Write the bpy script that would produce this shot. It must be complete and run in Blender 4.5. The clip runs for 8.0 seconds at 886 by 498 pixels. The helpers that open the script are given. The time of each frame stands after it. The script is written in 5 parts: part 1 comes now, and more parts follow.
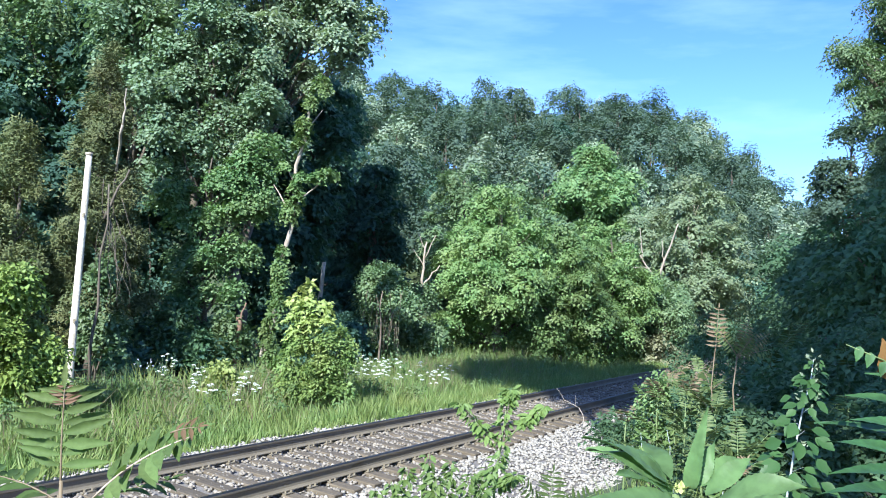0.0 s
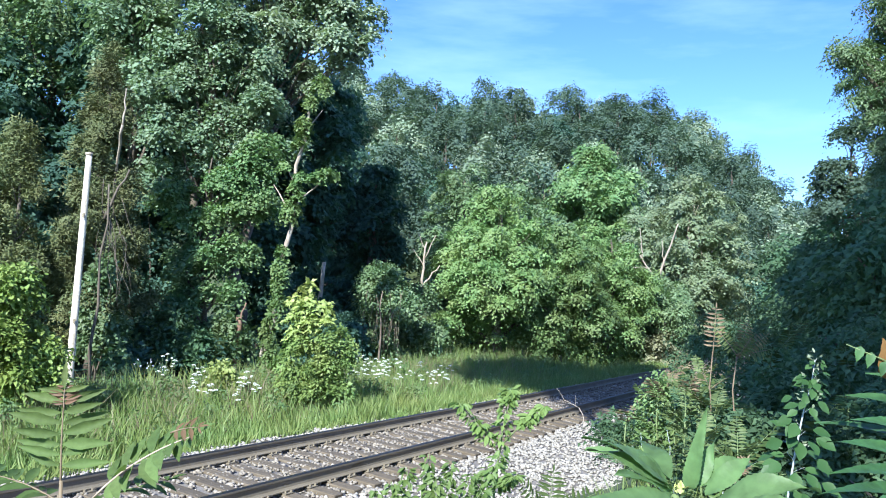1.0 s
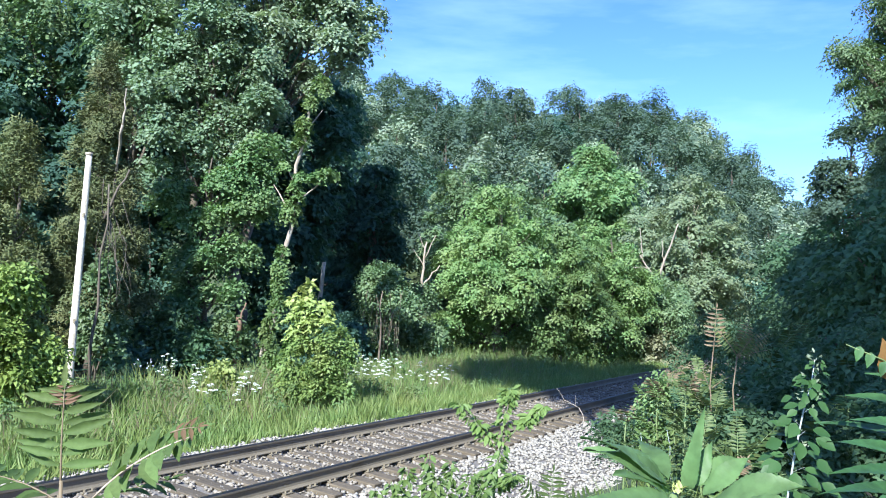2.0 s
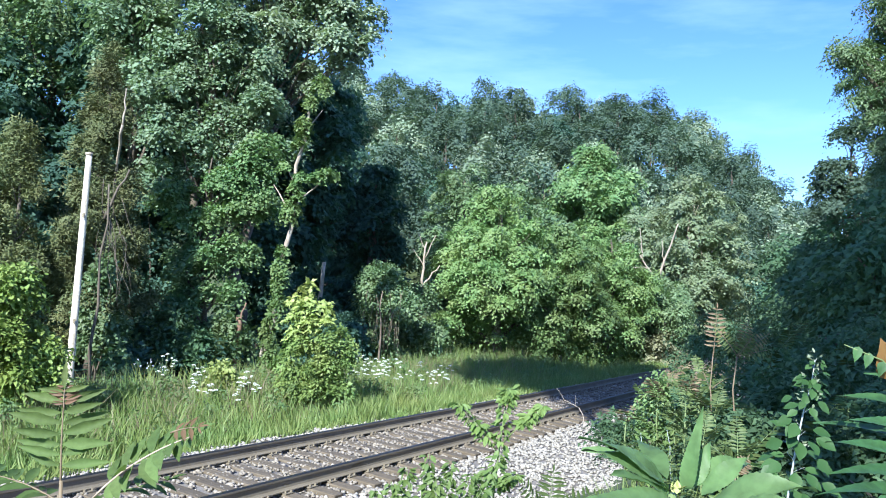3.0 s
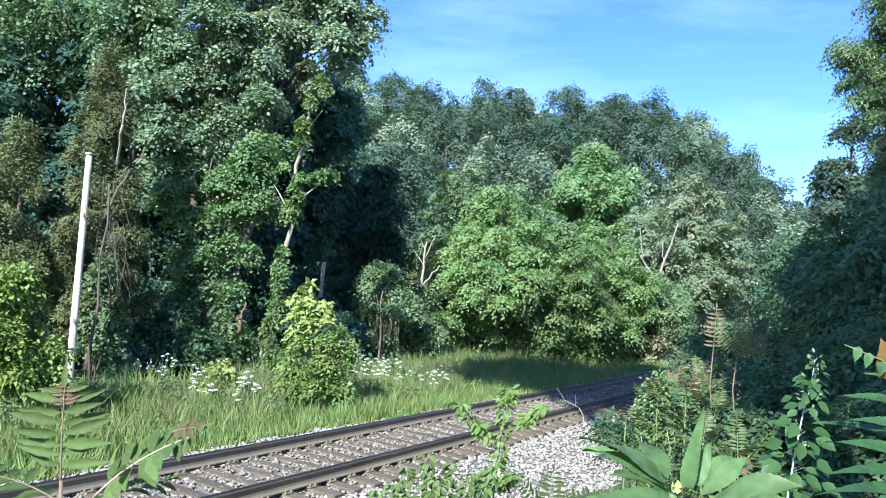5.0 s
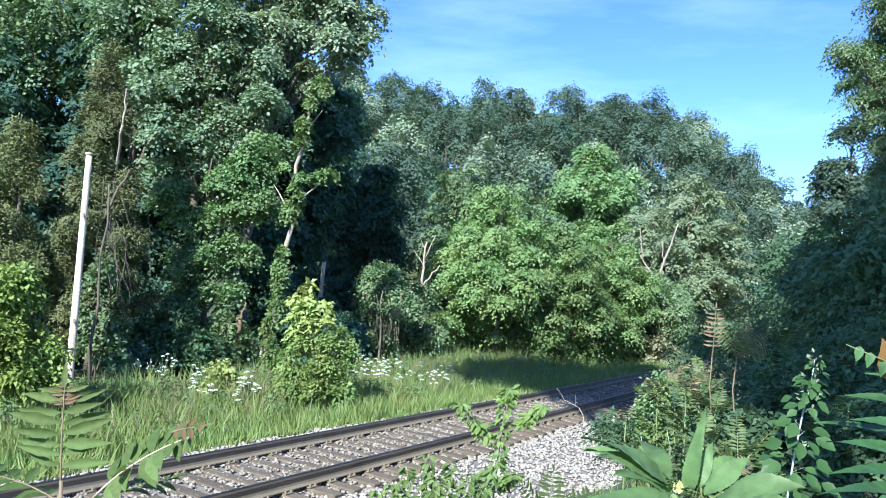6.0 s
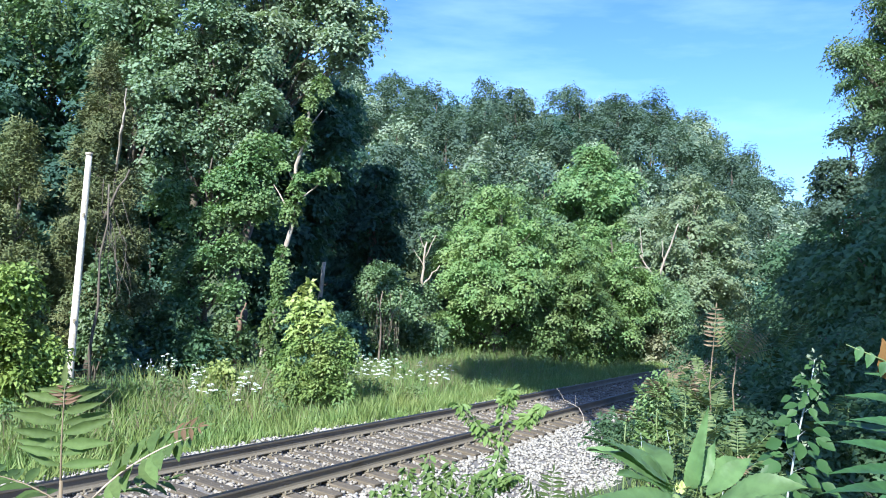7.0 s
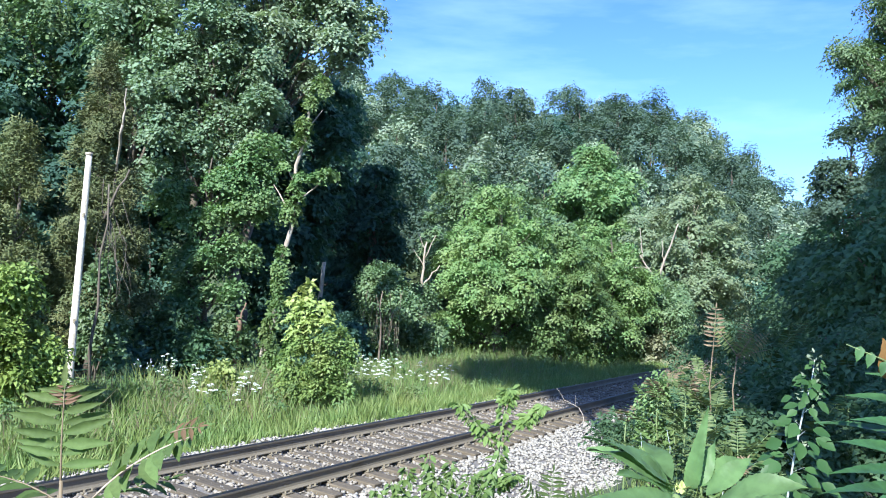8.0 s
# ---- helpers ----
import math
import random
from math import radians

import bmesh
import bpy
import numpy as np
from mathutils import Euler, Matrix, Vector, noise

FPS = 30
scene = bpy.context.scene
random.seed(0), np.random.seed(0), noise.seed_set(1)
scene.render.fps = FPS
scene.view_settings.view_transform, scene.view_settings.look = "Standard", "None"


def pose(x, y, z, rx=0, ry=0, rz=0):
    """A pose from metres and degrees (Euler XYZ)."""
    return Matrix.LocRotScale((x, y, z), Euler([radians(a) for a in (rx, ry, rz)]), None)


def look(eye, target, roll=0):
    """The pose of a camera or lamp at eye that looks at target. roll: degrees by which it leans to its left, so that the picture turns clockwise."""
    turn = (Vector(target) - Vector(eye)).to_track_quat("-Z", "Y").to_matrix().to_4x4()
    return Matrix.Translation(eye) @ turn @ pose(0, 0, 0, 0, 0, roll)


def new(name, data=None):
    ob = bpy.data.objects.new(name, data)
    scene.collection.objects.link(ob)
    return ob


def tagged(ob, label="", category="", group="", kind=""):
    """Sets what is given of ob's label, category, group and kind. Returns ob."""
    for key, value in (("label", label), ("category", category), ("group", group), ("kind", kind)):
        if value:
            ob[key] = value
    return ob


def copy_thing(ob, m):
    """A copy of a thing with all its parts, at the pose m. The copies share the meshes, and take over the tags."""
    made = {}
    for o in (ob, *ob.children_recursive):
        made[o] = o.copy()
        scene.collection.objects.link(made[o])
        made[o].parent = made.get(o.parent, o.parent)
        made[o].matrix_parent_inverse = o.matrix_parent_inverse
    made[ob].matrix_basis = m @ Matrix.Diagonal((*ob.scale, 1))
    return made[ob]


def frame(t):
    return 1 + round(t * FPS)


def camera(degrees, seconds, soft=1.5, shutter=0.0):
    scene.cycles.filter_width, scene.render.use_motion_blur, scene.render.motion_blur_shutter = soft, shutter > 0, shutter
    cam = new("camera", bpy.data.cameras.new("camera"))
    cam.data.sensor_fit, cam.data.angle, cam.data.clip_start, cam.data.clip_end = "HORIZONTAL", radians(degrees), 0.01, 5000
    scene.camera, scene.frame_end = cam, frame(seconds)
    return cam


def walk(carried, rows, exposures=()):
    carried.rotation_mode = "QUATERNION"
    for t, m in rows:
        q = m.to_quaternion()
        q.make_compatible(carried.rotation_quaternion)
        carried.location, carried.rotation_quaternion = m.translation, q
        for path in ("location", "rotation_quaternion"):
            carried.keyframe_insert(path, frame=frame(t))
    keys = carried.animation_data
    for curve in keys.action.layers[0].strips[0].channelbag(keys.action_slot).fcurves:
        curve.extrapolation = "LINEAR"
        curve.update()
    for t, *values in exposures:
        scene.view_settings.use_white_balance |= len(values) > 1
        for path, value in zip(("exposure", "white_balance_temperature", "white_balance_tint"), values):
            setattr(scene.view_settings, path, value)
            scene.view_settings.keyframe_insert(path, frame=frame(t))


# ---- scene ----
cam = camera(56.8, 8.0, soft=1.0)
EYE = (0.0, 0.0, 2.43)
VIEW = look(EYE, (0.0, 10.0, 2.43 + 10.0 * math.tan(radians(3.84))), 3.03)
walk(cam, [(0.0, VIEW), (8.0, VIEW)], [(0.0, 1.38, 5700, 4), (8.0, 1.38, 5700, 4)])

# ---- light ----
SUN_AZIMUTH, SUN_HEIGHT = 200.0, 34.0
world = bpy.data.worlds.new("sky")
scene.world = world
world.use_nodes = True
wn, wl = world.node_tree.nodes, world.node_tree.links
sky = wn.new("ShaderNodeTexSky")
sky.sky_type = "NISHITA"
sky.sun_disc = False
sky.sun_elevation, sky.sun_rotation = radians(SUN_HEIGHT), radians(SUN_AZIMUTH)
sky.air_density, sky.dust_density, sky.ozone_density = 1.0, 0.1, 4.0
wcoord = wn.new("ShaderNodeTexCoord")
wmap = wn.new("ShaderNodeMapping")
wmap.inputs["Scale"].default_value = (1.0, 1.0, 5.0)
wmap.inputs["Rotation"].default_value = (0.0, radians(6), radians(-20))
wnoise = wn.new("ShaderNodeTexNoise")
wnoise.inputs["Scale"].default_value, wnoise.inputs["Detail"].default_value = 2.6, 7.0
wnoise.inputs["Roughness"].default_value = 0.55
wramp = wn.new("ShaderNodeMapRange")
wramp.inputs["From Min"].default_value, wramp.inputs["From Max"].default_value = 0.44, 0.80
wramp.inputs["To Max"].default_value = 0.4
wmix = wn.new("ShaderNodeMix")
wmix.data_type = "RGBA"
wmix.inputs["B"].default_value = (4.4, 5.6, 7.0, 1.0)
wl.new(wcoord.outputs["Generated"], wmap.inputs["Vector"])
wl.new(wmap.outputs["Vector"], wnoise.inputs["Vector"])
wl.new(wnoise.outputs["Fac"], wramp.inputs["Value"])
wl.new(wramp.outputs["Result"], wmix.inputs["Factor"])
wsat = wn.new("ShaderNodeHueSaturation")
wsat.inputs["Saturation"].default_value, wsat.inputs["Hue"].default_value = 1.2, 0.522
wl.new(sky.outputs["Color"], wsat.inputs["Color"])
wl.new(wsat.outputs["Color"], wmix.inputs["A"])
wl.new(wmix.outputs["Result"], wn["Background"].inputs["Color"])
wn["Background"].inputs["Strength"].default_value = 0.120

sun = new("sun", bpy.data.lights.new("sun", "SUN"))
sun.data.energy, sun.data.angle, sun.data.color = 4.4, radians(0.53), (1.0, 0.95, 0.86)
az, el = radians(SUN_AZIMUTH), radians(SUN_HEIGHT)
SUN_WAY = Vector((math.sin(az) * math.cos(el), math.cos(az) * math.cos(el), math.sin(el)))
sun.matrix_world = look(SUN_WAY * 60, (0, 0, 0))


# ---- materials ----
def base_material(name):
    mat = bpy.data.materials.new(name)
    mat.use_nodes = True
    nt = mat.node_tree
    return mat, nt, nt.nodes["Principled BSDF"], nt.nodes["Material Output"]


def ramp_node(nt, stops):
    r = nt.nodes.new("ShaderNodeValToRGB")
    while len(r.color_ramp.elements) < len(stops):
        r.color_ramp.elements.new(0.5)
    for e, (p, c) in zip(r.color_ramp.elements, stops):
        e.position, e.color = p, (*c, 1.0)
    return r


def leaf_material(name, dark, mid, light, gloss=0.5, thin=0.35, sheen=0.3, mottle=0.0):
    """Leaves: colour by leaf and by plant, a share of light passes through."""
    mat, nt, bsdf, out = base_material(name)
    geo = nt.nodes.new("ShaderNodeNewGeometry")
    info = nt.nodes.new("ShaderNodeObjectInfo")
    ramp = ramp_node(nt, ((0.0, dark), (0.55, mid), (1.0, light)))
    tone = nt.nodes.new("ShaderNodeMix")
    tone.inputs["Factor"].default_value = 0.5
    nt.links.new(geo.outputs["Random Per Island"], tone.inputs["A"])
    nt.links.new(tone.outputs["Result"], ramp.inputs["Fac"])
    hsv = nt.nodes.new("ShaderNodeHueSaturation")
    rng = nt.nodes.new("ShaderNodeMapRange")
    rng.inputs["To Min"].default_value, rng.inputs["To Max"].default_value = 0.82, 1.18
    nt.links.new(info.outputs["Random"], rng.inputs["Value"])
    nt.links.new(rng.outputs["Result"], hsv.inputs["Value"])
    coord = nt.nodes.new("ShaderNodeTexCoord")
    noi = nt.nodes.new("ShaderNodeTexNoise")
    noi.inputs["Scale"].default_value, noi.inputs["Detail"].default_value = 0.9, 3.0
    nt.links.new(coord.outputs["Object"], noi.inputs["Vector"])
    spray = nt.nodes.new("ShaderNodeTexNoise")
    spray.inputs["Scale"].default_value, spray.inputs["Detail"].default_value = 2.2, 2.0
    level = nt.nodes.new("ShaderNodeMapRange")
    level.inputs["From Min"].default_value, level.inputs["From Max"].default_value = 0.3, 0.7
    nt.links.new(coord.outputs["Object"], spray.inputs["Vector"])
    nt.links.new(spray.outputs["Fac"], level.inputs["Value"])
    nt.links.new(level.outputs["Result"], tone.inputs["B"])
    hue = nt.nodes.new("ShaderNodeMapRange")
    hue.inputs["From Min"].default_value, hue.inputs["From Max"].default_value = 0.3, 0.7
    hue.inputs["To Min"].default_value, hue.inputs["To Max"].default_value = 0.475, 0.52
    nt.links.new(noi.outputs["Fac"], hue.inputs["Value"])
    nt.links.new(hue.outputs["Result"], hsv.inputs["Hue"])
    nt.links.new(ramp.outputs["Color"], hsv.inputs["Color"])
    if mottle:
        fine = nt.nodes.new("ShaderNodeTexNoise")
        fine.inputs["Scale"].default_value, fine.inputs["Detail"].default_value = 48.0, 5.0
        nt.links.new(coord.outputs["Object"], fine.inputs["Vector"])
        spread = nt.nodes.new("ShaderNodeMapRange")
        spread.inputs["From Min"].default_value, spread.inputs["From Max"].default_value = 0.3, 0.7
        spread.inputs["To Min"].default_value, spread.inputs["To Max"].default_value = 1 - mottle, 1 + mottle
        both = nt.nodes.new("ShaderNodeMath")
        both.operation = "MULTIPLY"
        nt.links.new(fine.outputs["Fac"], spread.inputs["Value"])
        nt.links.new(spread.outputs["Result"], both.inputs[0])
        nt.links.new(rng.outputs["Result"], both.inputs[1])
        nt.links.new(both.outputs["Value"], hsv.inputs["Value"])
        bp = nt.nodes.new("ShaderNodeBump")
        bp.inputs["Strength"].default_value, bp.inputs["Distance"].default_value = 0.5, 0.002
        nt.links.new(fine.outputs["Fac"], bp.inputs["Height"])
        nt.links.new(bp.outputs["Normal"], bsdf.inputs["Normal"])
    nt.links.new(hsv.outputs["Color"], bsdf.inputs["Base Color"])
    bsdf.inputs["Roughness"].default_value = gloss
    bsdf.inputs["Specular IOR Level"].default_value = sheen
    tr = nt.nodes.new("ShaderNodeBsdfTranslucent")
    warm = nt.nodes.new("ShaderNodeMix")
    warm.data_type, warm.blend_type = "RGBA", "MULTIPLY"
    warm.inputs["Factor"].default_value = 1.0
    warm.inputs["B"].default_value = (1.25, 1.4, 0.7, 1.0)
    nt.links.new(hsv.outputs["Color"], warm.inputs["A"])
    nt.links.new(warm.outputs["Result"], tr.inputs["Color"])
    mix = nt.nodes.new("ShaderNodeMixShader")
    mix.inputs["Fac"].default_value = thin
    nt.links.new(bsdf.outputs["BSDF"], mix.inputs[1])
    nt.links.new(tr.outputs["BSDF"], mix.inputs[2])
    nt.links.new(mix.outputs["Shader"], out.inputs["Surface"])
    return mat


def rough_material(name, stops, scale=8.0, stretch=(1, 1, 1), rough=0.85, bump=0.3, fine=60.0, metal=0.0, by_object=0.0):
    """Mineral, wood or earth: a coarse and a fine noise for colour and relief."""
    mat, nt, bsdf, out = base_material(name)
    coord = nt.nodes.new("ShaderNodeTexCoord")
    mp = nt.nodes.new("ShaderNodeMapping")
    mp.inputs["Scale"].default_value = stretch
    a, b = nt.nodes.new("ShaderNodeTexNoise"), nt.nodes.new("ShaderNodeTexNoise")
    a.inputs["Scale"].default_value, a.inputs["Detail"].default_value = scale, 6.0
    b.inputs["Scale"].default_value, b.inputs["Detail"].default_value = fine, 4.0
    nt.links.new(coord.outputs["Object"], mp.inputs["Vector"])
    nt.links.new(mp.outputs["Vector"], a.inputs["Vector"])
    nt.links.new(mp.outputs["Vector"], b.inputs["Vector"])
    add = nt.nodes.new("ShaderNodeMix")
    add.inputs["Factor"].default_value = 0.4
    nt.links.new(a.outputs["Fac"], add.inputs["A"])
    nt.links.new(b.outputs["Fac"], add.inputs["B"])
    ramp = ramp_node(nt, stops)
    nt.links.new(add.outputs["Result"], ramp.inputs["Fac"])
    last = ramp.outputs["Color"]
    if by_object:
        info = nt.nodes.new("ShaderNodeObjectInfo")
        geo = nt.nodes.new("ShaderNodeNewGeometry")
        both = nt.nodes.new("ShaderNodeMath")
        both.operation = "ADD"
        nt.links.new(info.outputs["Random"], both.inputs[0])
        nt.links.new(geo.outputs["Random Per Island"], both.inputs[1])
        rng = nt.nodes.new("ShaderNodeMapRange")
        rng.inputs["From Max"].default_value = 2.0
        rng.inputs["To Min"].default_value, rng.inputs["To Max"].default_value = 1 - by_object, 1 + by_object
        hsv = nt.nodes.new("ShaderNodeHueSaturation")
        nt.links.new(both.outputs["Value"], rng.inputs["Value"])
        nt.links.new(rng.outputs["Result"], hsv.inputs["Value"])
        nt.links.new(last, hsv.inputs["Color"])
        last = hsv.outputs["Color"]
    nt.links.new(last, bsdf.inputs["Base Color"])
    bsdf.inputs["Roughness"].default_value, bsdf.inputs["Metallic"].default_value = rough, metal
    bp = nt.nodes.new("ShaderNodeBump")
    bp.inputs["Strength"].default_value, bp.inputs["Distance"].default_value = bump, 0.02
    nt.links.new(add.outputs["Result"], bp.inputs["Height"])
    nt.links.new(bp.outputs["Normal"], bsdf.inputs["Normal"])
    return mat


M_MAPLE = leaf_material("maple_leaves", (0.082, 0.134, 0.058), (0.150, 0.222, 0.106), (0.248, 0.318, 0.192), gloss=0.5, thin=0.27, sheen=0.36)
# lighter copy of M_MAPLE: sunlight on the upper crowns put into the colour
M_UPPER = leaf_material("sunlit_maple_leaves", (0.108, 0.165, 0.096), (0.186, 0.262, 0.158), (0.292, 0.368, 0.258), gloss=0.5, thin=0.27, sheen=0.36)
M_LOWER = leaf_material("young_maple_leaves", (0.086, 0.150, 0.064), (0.150, 0.232, 0.100), (0.232, 0.318, 0.150), thin=0.27)
# darker leaf green: the shade deep in the wood is put into the colour
M_DEEP = leaf_material("shaded_forest_leaves", (0.050, 0.098, 0.074), (0.078, 0.145, 0.106), (0.112, 0.188, 0.138), thin=0.3, gloss=0.7, sheen=0.1)
M_BRIGHT = leaf_material("locust_leaves", (0.128, 0.203, 0.075), (0.178, 0.266, 0.100), (0.240, 0.330, 0.142), thin=0.28)
M_YELLOW = leaf_material("young_leaves", (0.190, 0.235, 0.068), (0.275, 0.330, 0.105), (0.375, 0.425, 0.165), thin=0.2)
M_SAPLING = leaf_material("sapling_skirt_leaves", (0.142, 0.220, 0.062), (0.212, 0.305, 0.092), (0.300, 0.385, 0.135), thin=0.22)
M_PALE = leaf_material("poplar_leaves", (0.165, 0.222, 0.145), (0.250, 0.318, 0.215), (0.355, 0.415, 0.305), gloss=0.5, thin=0.27)
M_POPLAR = leaf_material("silvery_poplar_leaves", (0.148, 0.198, 0.108), (0.226, 0.284, 0.164), (0.318, 0.370, 0.232), thin=0.27)
M_VINE = leaf_material("vine_leaves", (0.170, 0.245, 0.060), (0.250, 0.345, 0.090), (0.340, 0.430, 0.135), thin=0.25)
# bluish green with close stops: distance haze mixed into the leaf colour
M_HILL = leaf_material("hazed_hillside_leaves", (0.084, 0.126, 0.092), (0.106, 0.155, 0.112), (0.134, 0.186, 0.138), thin=0.35, sheen=0.12, gloss=0.65)
M_EMERALD = leaf_material("fresh_crown_leaves", (0.136, 0.226, 0.086), (0.192, 0.308, 0.122), (0.270, 0.392, 0.182), thin=0.27)
M_CEDAR = leaf_material("cedar_needles", (0.090, 0.112, 0.044), (0.142, 0.165, 0.068), (0.200, 0.212, 0.095), gloss=0.7, thin=0.08)
# leaves toned down, so part of the thicket's shade is in their colour
M_SHADE = leaf_material("shaded_thicket_leaves", (0.052, 0.098, 0.054), (0.096, 0.168, 0.088), (0.160, 0.240, 0.132), thin=0.3, gloss=0.7, sheen=0.1)
M_SUMAC = leaf_material("sumac_leaflets", (0.034, 0.060, 0.020), (0.064, 0.094, 0.030), (0.108, 0.118, 0.042), thin=0.25, sheen=0.12, gloss=0.6, mottle=0.2)
M_RED = leaf_material("sumac_young_leaflets", (0.140, 0.105, 0.060), (0.215, 0.165, 0.098), (0.300, 0.245, 0.150), thin=0.2)
M_RUSTY = leaf_material("rusty_leaflets", (0.095, 0.058, 0.034), (0.155, 0.100, 0.056), (0.220, 0.155, 0.085), thin=0.2, sheen=0.15)
M_BIG = leaf_material("broad_leaf_blade", (0.088, 0.162, 0.060), (0.128, 0.214, 0.082), (0.178, 0.270, 0.110), gloss=0.5, thin=0.3, mottle=0.22)
M_GRASS = leaf_material("grass_blades", (0.095, 0.140, 0.042), (0.172, 0.238, 0.072), (0.290, 0.340, 0.142), thin=0.28)
M_DRY = leaf_material("dry_grass", (0.170, 0.140, 0.085), (0.260, 0.220, 0.135), (0.350, 0.300, 0.190), thin=0.2)
M_BARK = rough_material("grey_bark", ((0.25, (0.05, 0.04, 0.03)), (0.55, (0.13, 0.105, 0.08)), (0.8, (0.24, 0.20, 0.16))), 5.0, (3, 3, 0.6), 0.9, 0.6, 30)
M_PALEBARK = rough_material("pale_bark", ((0.25, (0.16, 0.13, 0.10)), (0.5, (0.36, 0.30, 0.24)), (0.8, (0.55, 0.48, 0.40))), 4.0, (3, 3, 0.8), 0.9, 0.5, 26)
M_REDBARK = rough_material("stripped_red_bark", ((0.25, (0.10, 0.062, 0.042)), (0.5, (0.21, 0.125, 0.085)), (0.8, (0.34, 0.23, 0.17))), 4.0, (3, 3, 0.8), 0.9, 0.4, 26)
M_STEM = rough_material("green_stem", ((0.3, (0.10, 0.16, 0.05)), (0.7, (0.20, 0.24, 0.10))), 14.0, (1, 1, 0.4), 0.6, 0.2)
M_REDSTEM = rough_material("reddish_stem", ((0.3, (0.13, 0.095, 0.055)), (0.7, (0.25, 0.185, 0.115))), 14.0, (1, 1, 0.4), 0.6, 0.2)
M_PINKSTEM = rough_material("pale_pink_stem", ((0.3, (0.34, 0.25, 0.19)), (0.7, (0.52, 0.42, 0.34))), 14.0, (1, 1, 0.4), 0.6, 0.2)
M_CANE = rough_material("silvery_cane", ((0.3, (0.24, 0.28, 0.26)), (0.7, (0.52, 0.55, 0.54))), 20.0, (1, 1, 0.4), 0.6, 0.2)
M_POLE = rough_material("weathered_pole_wood", ((0.25, (0.09, 0.07, 0.052)), (0.40, (0.40, 0.34, 0.27)), (0.54, (0.68, 0.60, 0.47))), 3.0, (3, 3, 0.55), 0.85, 0.5, 24)
M_SOIL = rough_material("ground_cover", ((0.3, (0.035, 0.045, 0.018)), (0.5, (0.060, 0.085, 0.028)), (0.75, (0.11, 0.10, 0.055))), 1.3, (1, 1, 1), 0.95, 0.8, 17)
# bed kept darker than its stones: shade in the gaps is painted in
M_GRAVEL = rough_material("ballast_bed", ((0.25, (0.08, 0.068, 0.058)), (0.5, (0.19, 0.168, 0.147)), (0.8, (0.34, 0.31, 0.28))), 3.0, (1, 1, 1), 0.95, 0.9, 38)
M_STONE = rough_material("ballast_limestone", ((0.25, (0.22, 0.198, 0.168)), (0.55, (0.40, 0.365, 0.315)), (0.85, (0.60, 0.558, 0.49))), 9.0, (1, 1, 1), 0.9, 0.4, 70, by_object=0.5)
M_DIRTY = rough_material("soiled_ballast", ((0.25, (0.15, 0.125, 0.098)), (0.55, (0.31, 0.268, 0.218)), (0.85, (0.51, 0.455, 0.385))), 6.0, (1, 1, 1), 0.9, 0.4, 70, by_object=0.4)
M_TIE = rough_material("old_tie_wood", ((0.25, (0.058, 0.043, 0.029)), (0.5, (0.125, 0.098, 0.067)), (0.8, (0.225, 0.182, 0.130))), 3.0, (6, 0.8, 6), 0.92, 0.6, 40, by_object=0.3)
M_RUST = rough_material("rusty_rail_steel", ((0.25, (0.145, 0.117, 0.082)), (0.55, (0.212, 0.177, 0.126)), (0.85, (0.28, 0.238, 0.170))), 2.0, (1, 1, 1), 0.85, 0.25, 55)
M_HEAD = rough_material("worn_rail_head", ((0.3, (0.075, 0.07, 0.065)), (0.7, (0.16, 0.15, 0.14))), 3.0, (1, 1, 1), 0.48, 0.1, 40, metal=1.0)
M_DEADVINE = rough_material("dead_brown_vine", ((0.3, (0.11, 0.085, 0.062)), (0.7, (0.22, 0.175, 0.13))), 8.0, (1, 1, 0.4), 0.9, 0.3)
M_DRYLEAF = leaf_material("withered_leaves", (0.120, 0.135, 0.075), (0.190, 0.200, 0.115), (0.270, 0.265, 0.165), thin=0.15)
M_BLUE = rough_material("pale_blue_petals", ((0.3, (0.42, 0.48, 0.66)), (0.7, (0.60, 0.66, 0.80))), 30.0, (1, 1, 1), 0.8, 0.2)
M_FLOWER = rough_material("white_umbel", ((0.3, (0.52, 0.55, 0.46)), (0.7, (0.72, 0.74, 0.66))), 30.0, (1, 1, 1), 0.8, 0.2)


# ---- builders ----
def mesh_from(name, verts, tris=None, faces=None, smooth=False):
    me = bpy.data.meshes.new(name)
    if faces is not None:
        me.from_pydata([tuple(v) for v in verts], [], faces)
    else:
        verts, tris = np.asarray(verts, np.float32), np.asarray(tris, np.int32)
        me.vertices.add(len(verts))
        me.vertices.foreach_set("co", verts.ravel())
        me.loops.add(tris.size)
        me.loops.foreach_set("vertex_index", tris.ravel())
        me.polygons.add(len(tris))
        me.polygons.foreach_set("loop_start", np.arange(0, tris.size, 3, dtype=np.int32))
        me.update(calc_edges=True)
    if smooth:
        me.polygons.foreach_set("use_smooth", np.ones(len(me.polygons), bool))
    return me


def part(name, me, material, parent, label="", kind=""):
    if isinstance(me, bmesh.types.BMesh):
        bm, me = me, bpy.data.meshes.new(name)
        bm.to_mesh(me)
        bm.free()
    if not me.materials:
        me.materials.append(material)
    ob = new(name, me)
    ob.parent = parent
    return tagged(ob, label, kind=kind)


def thing(name, place, label, category, group="", kind=""):
    ob = new(name)
    ob.empty_display_size = 0.2
    ob.location = place
    return tagged(ob, label, category, group, kind)


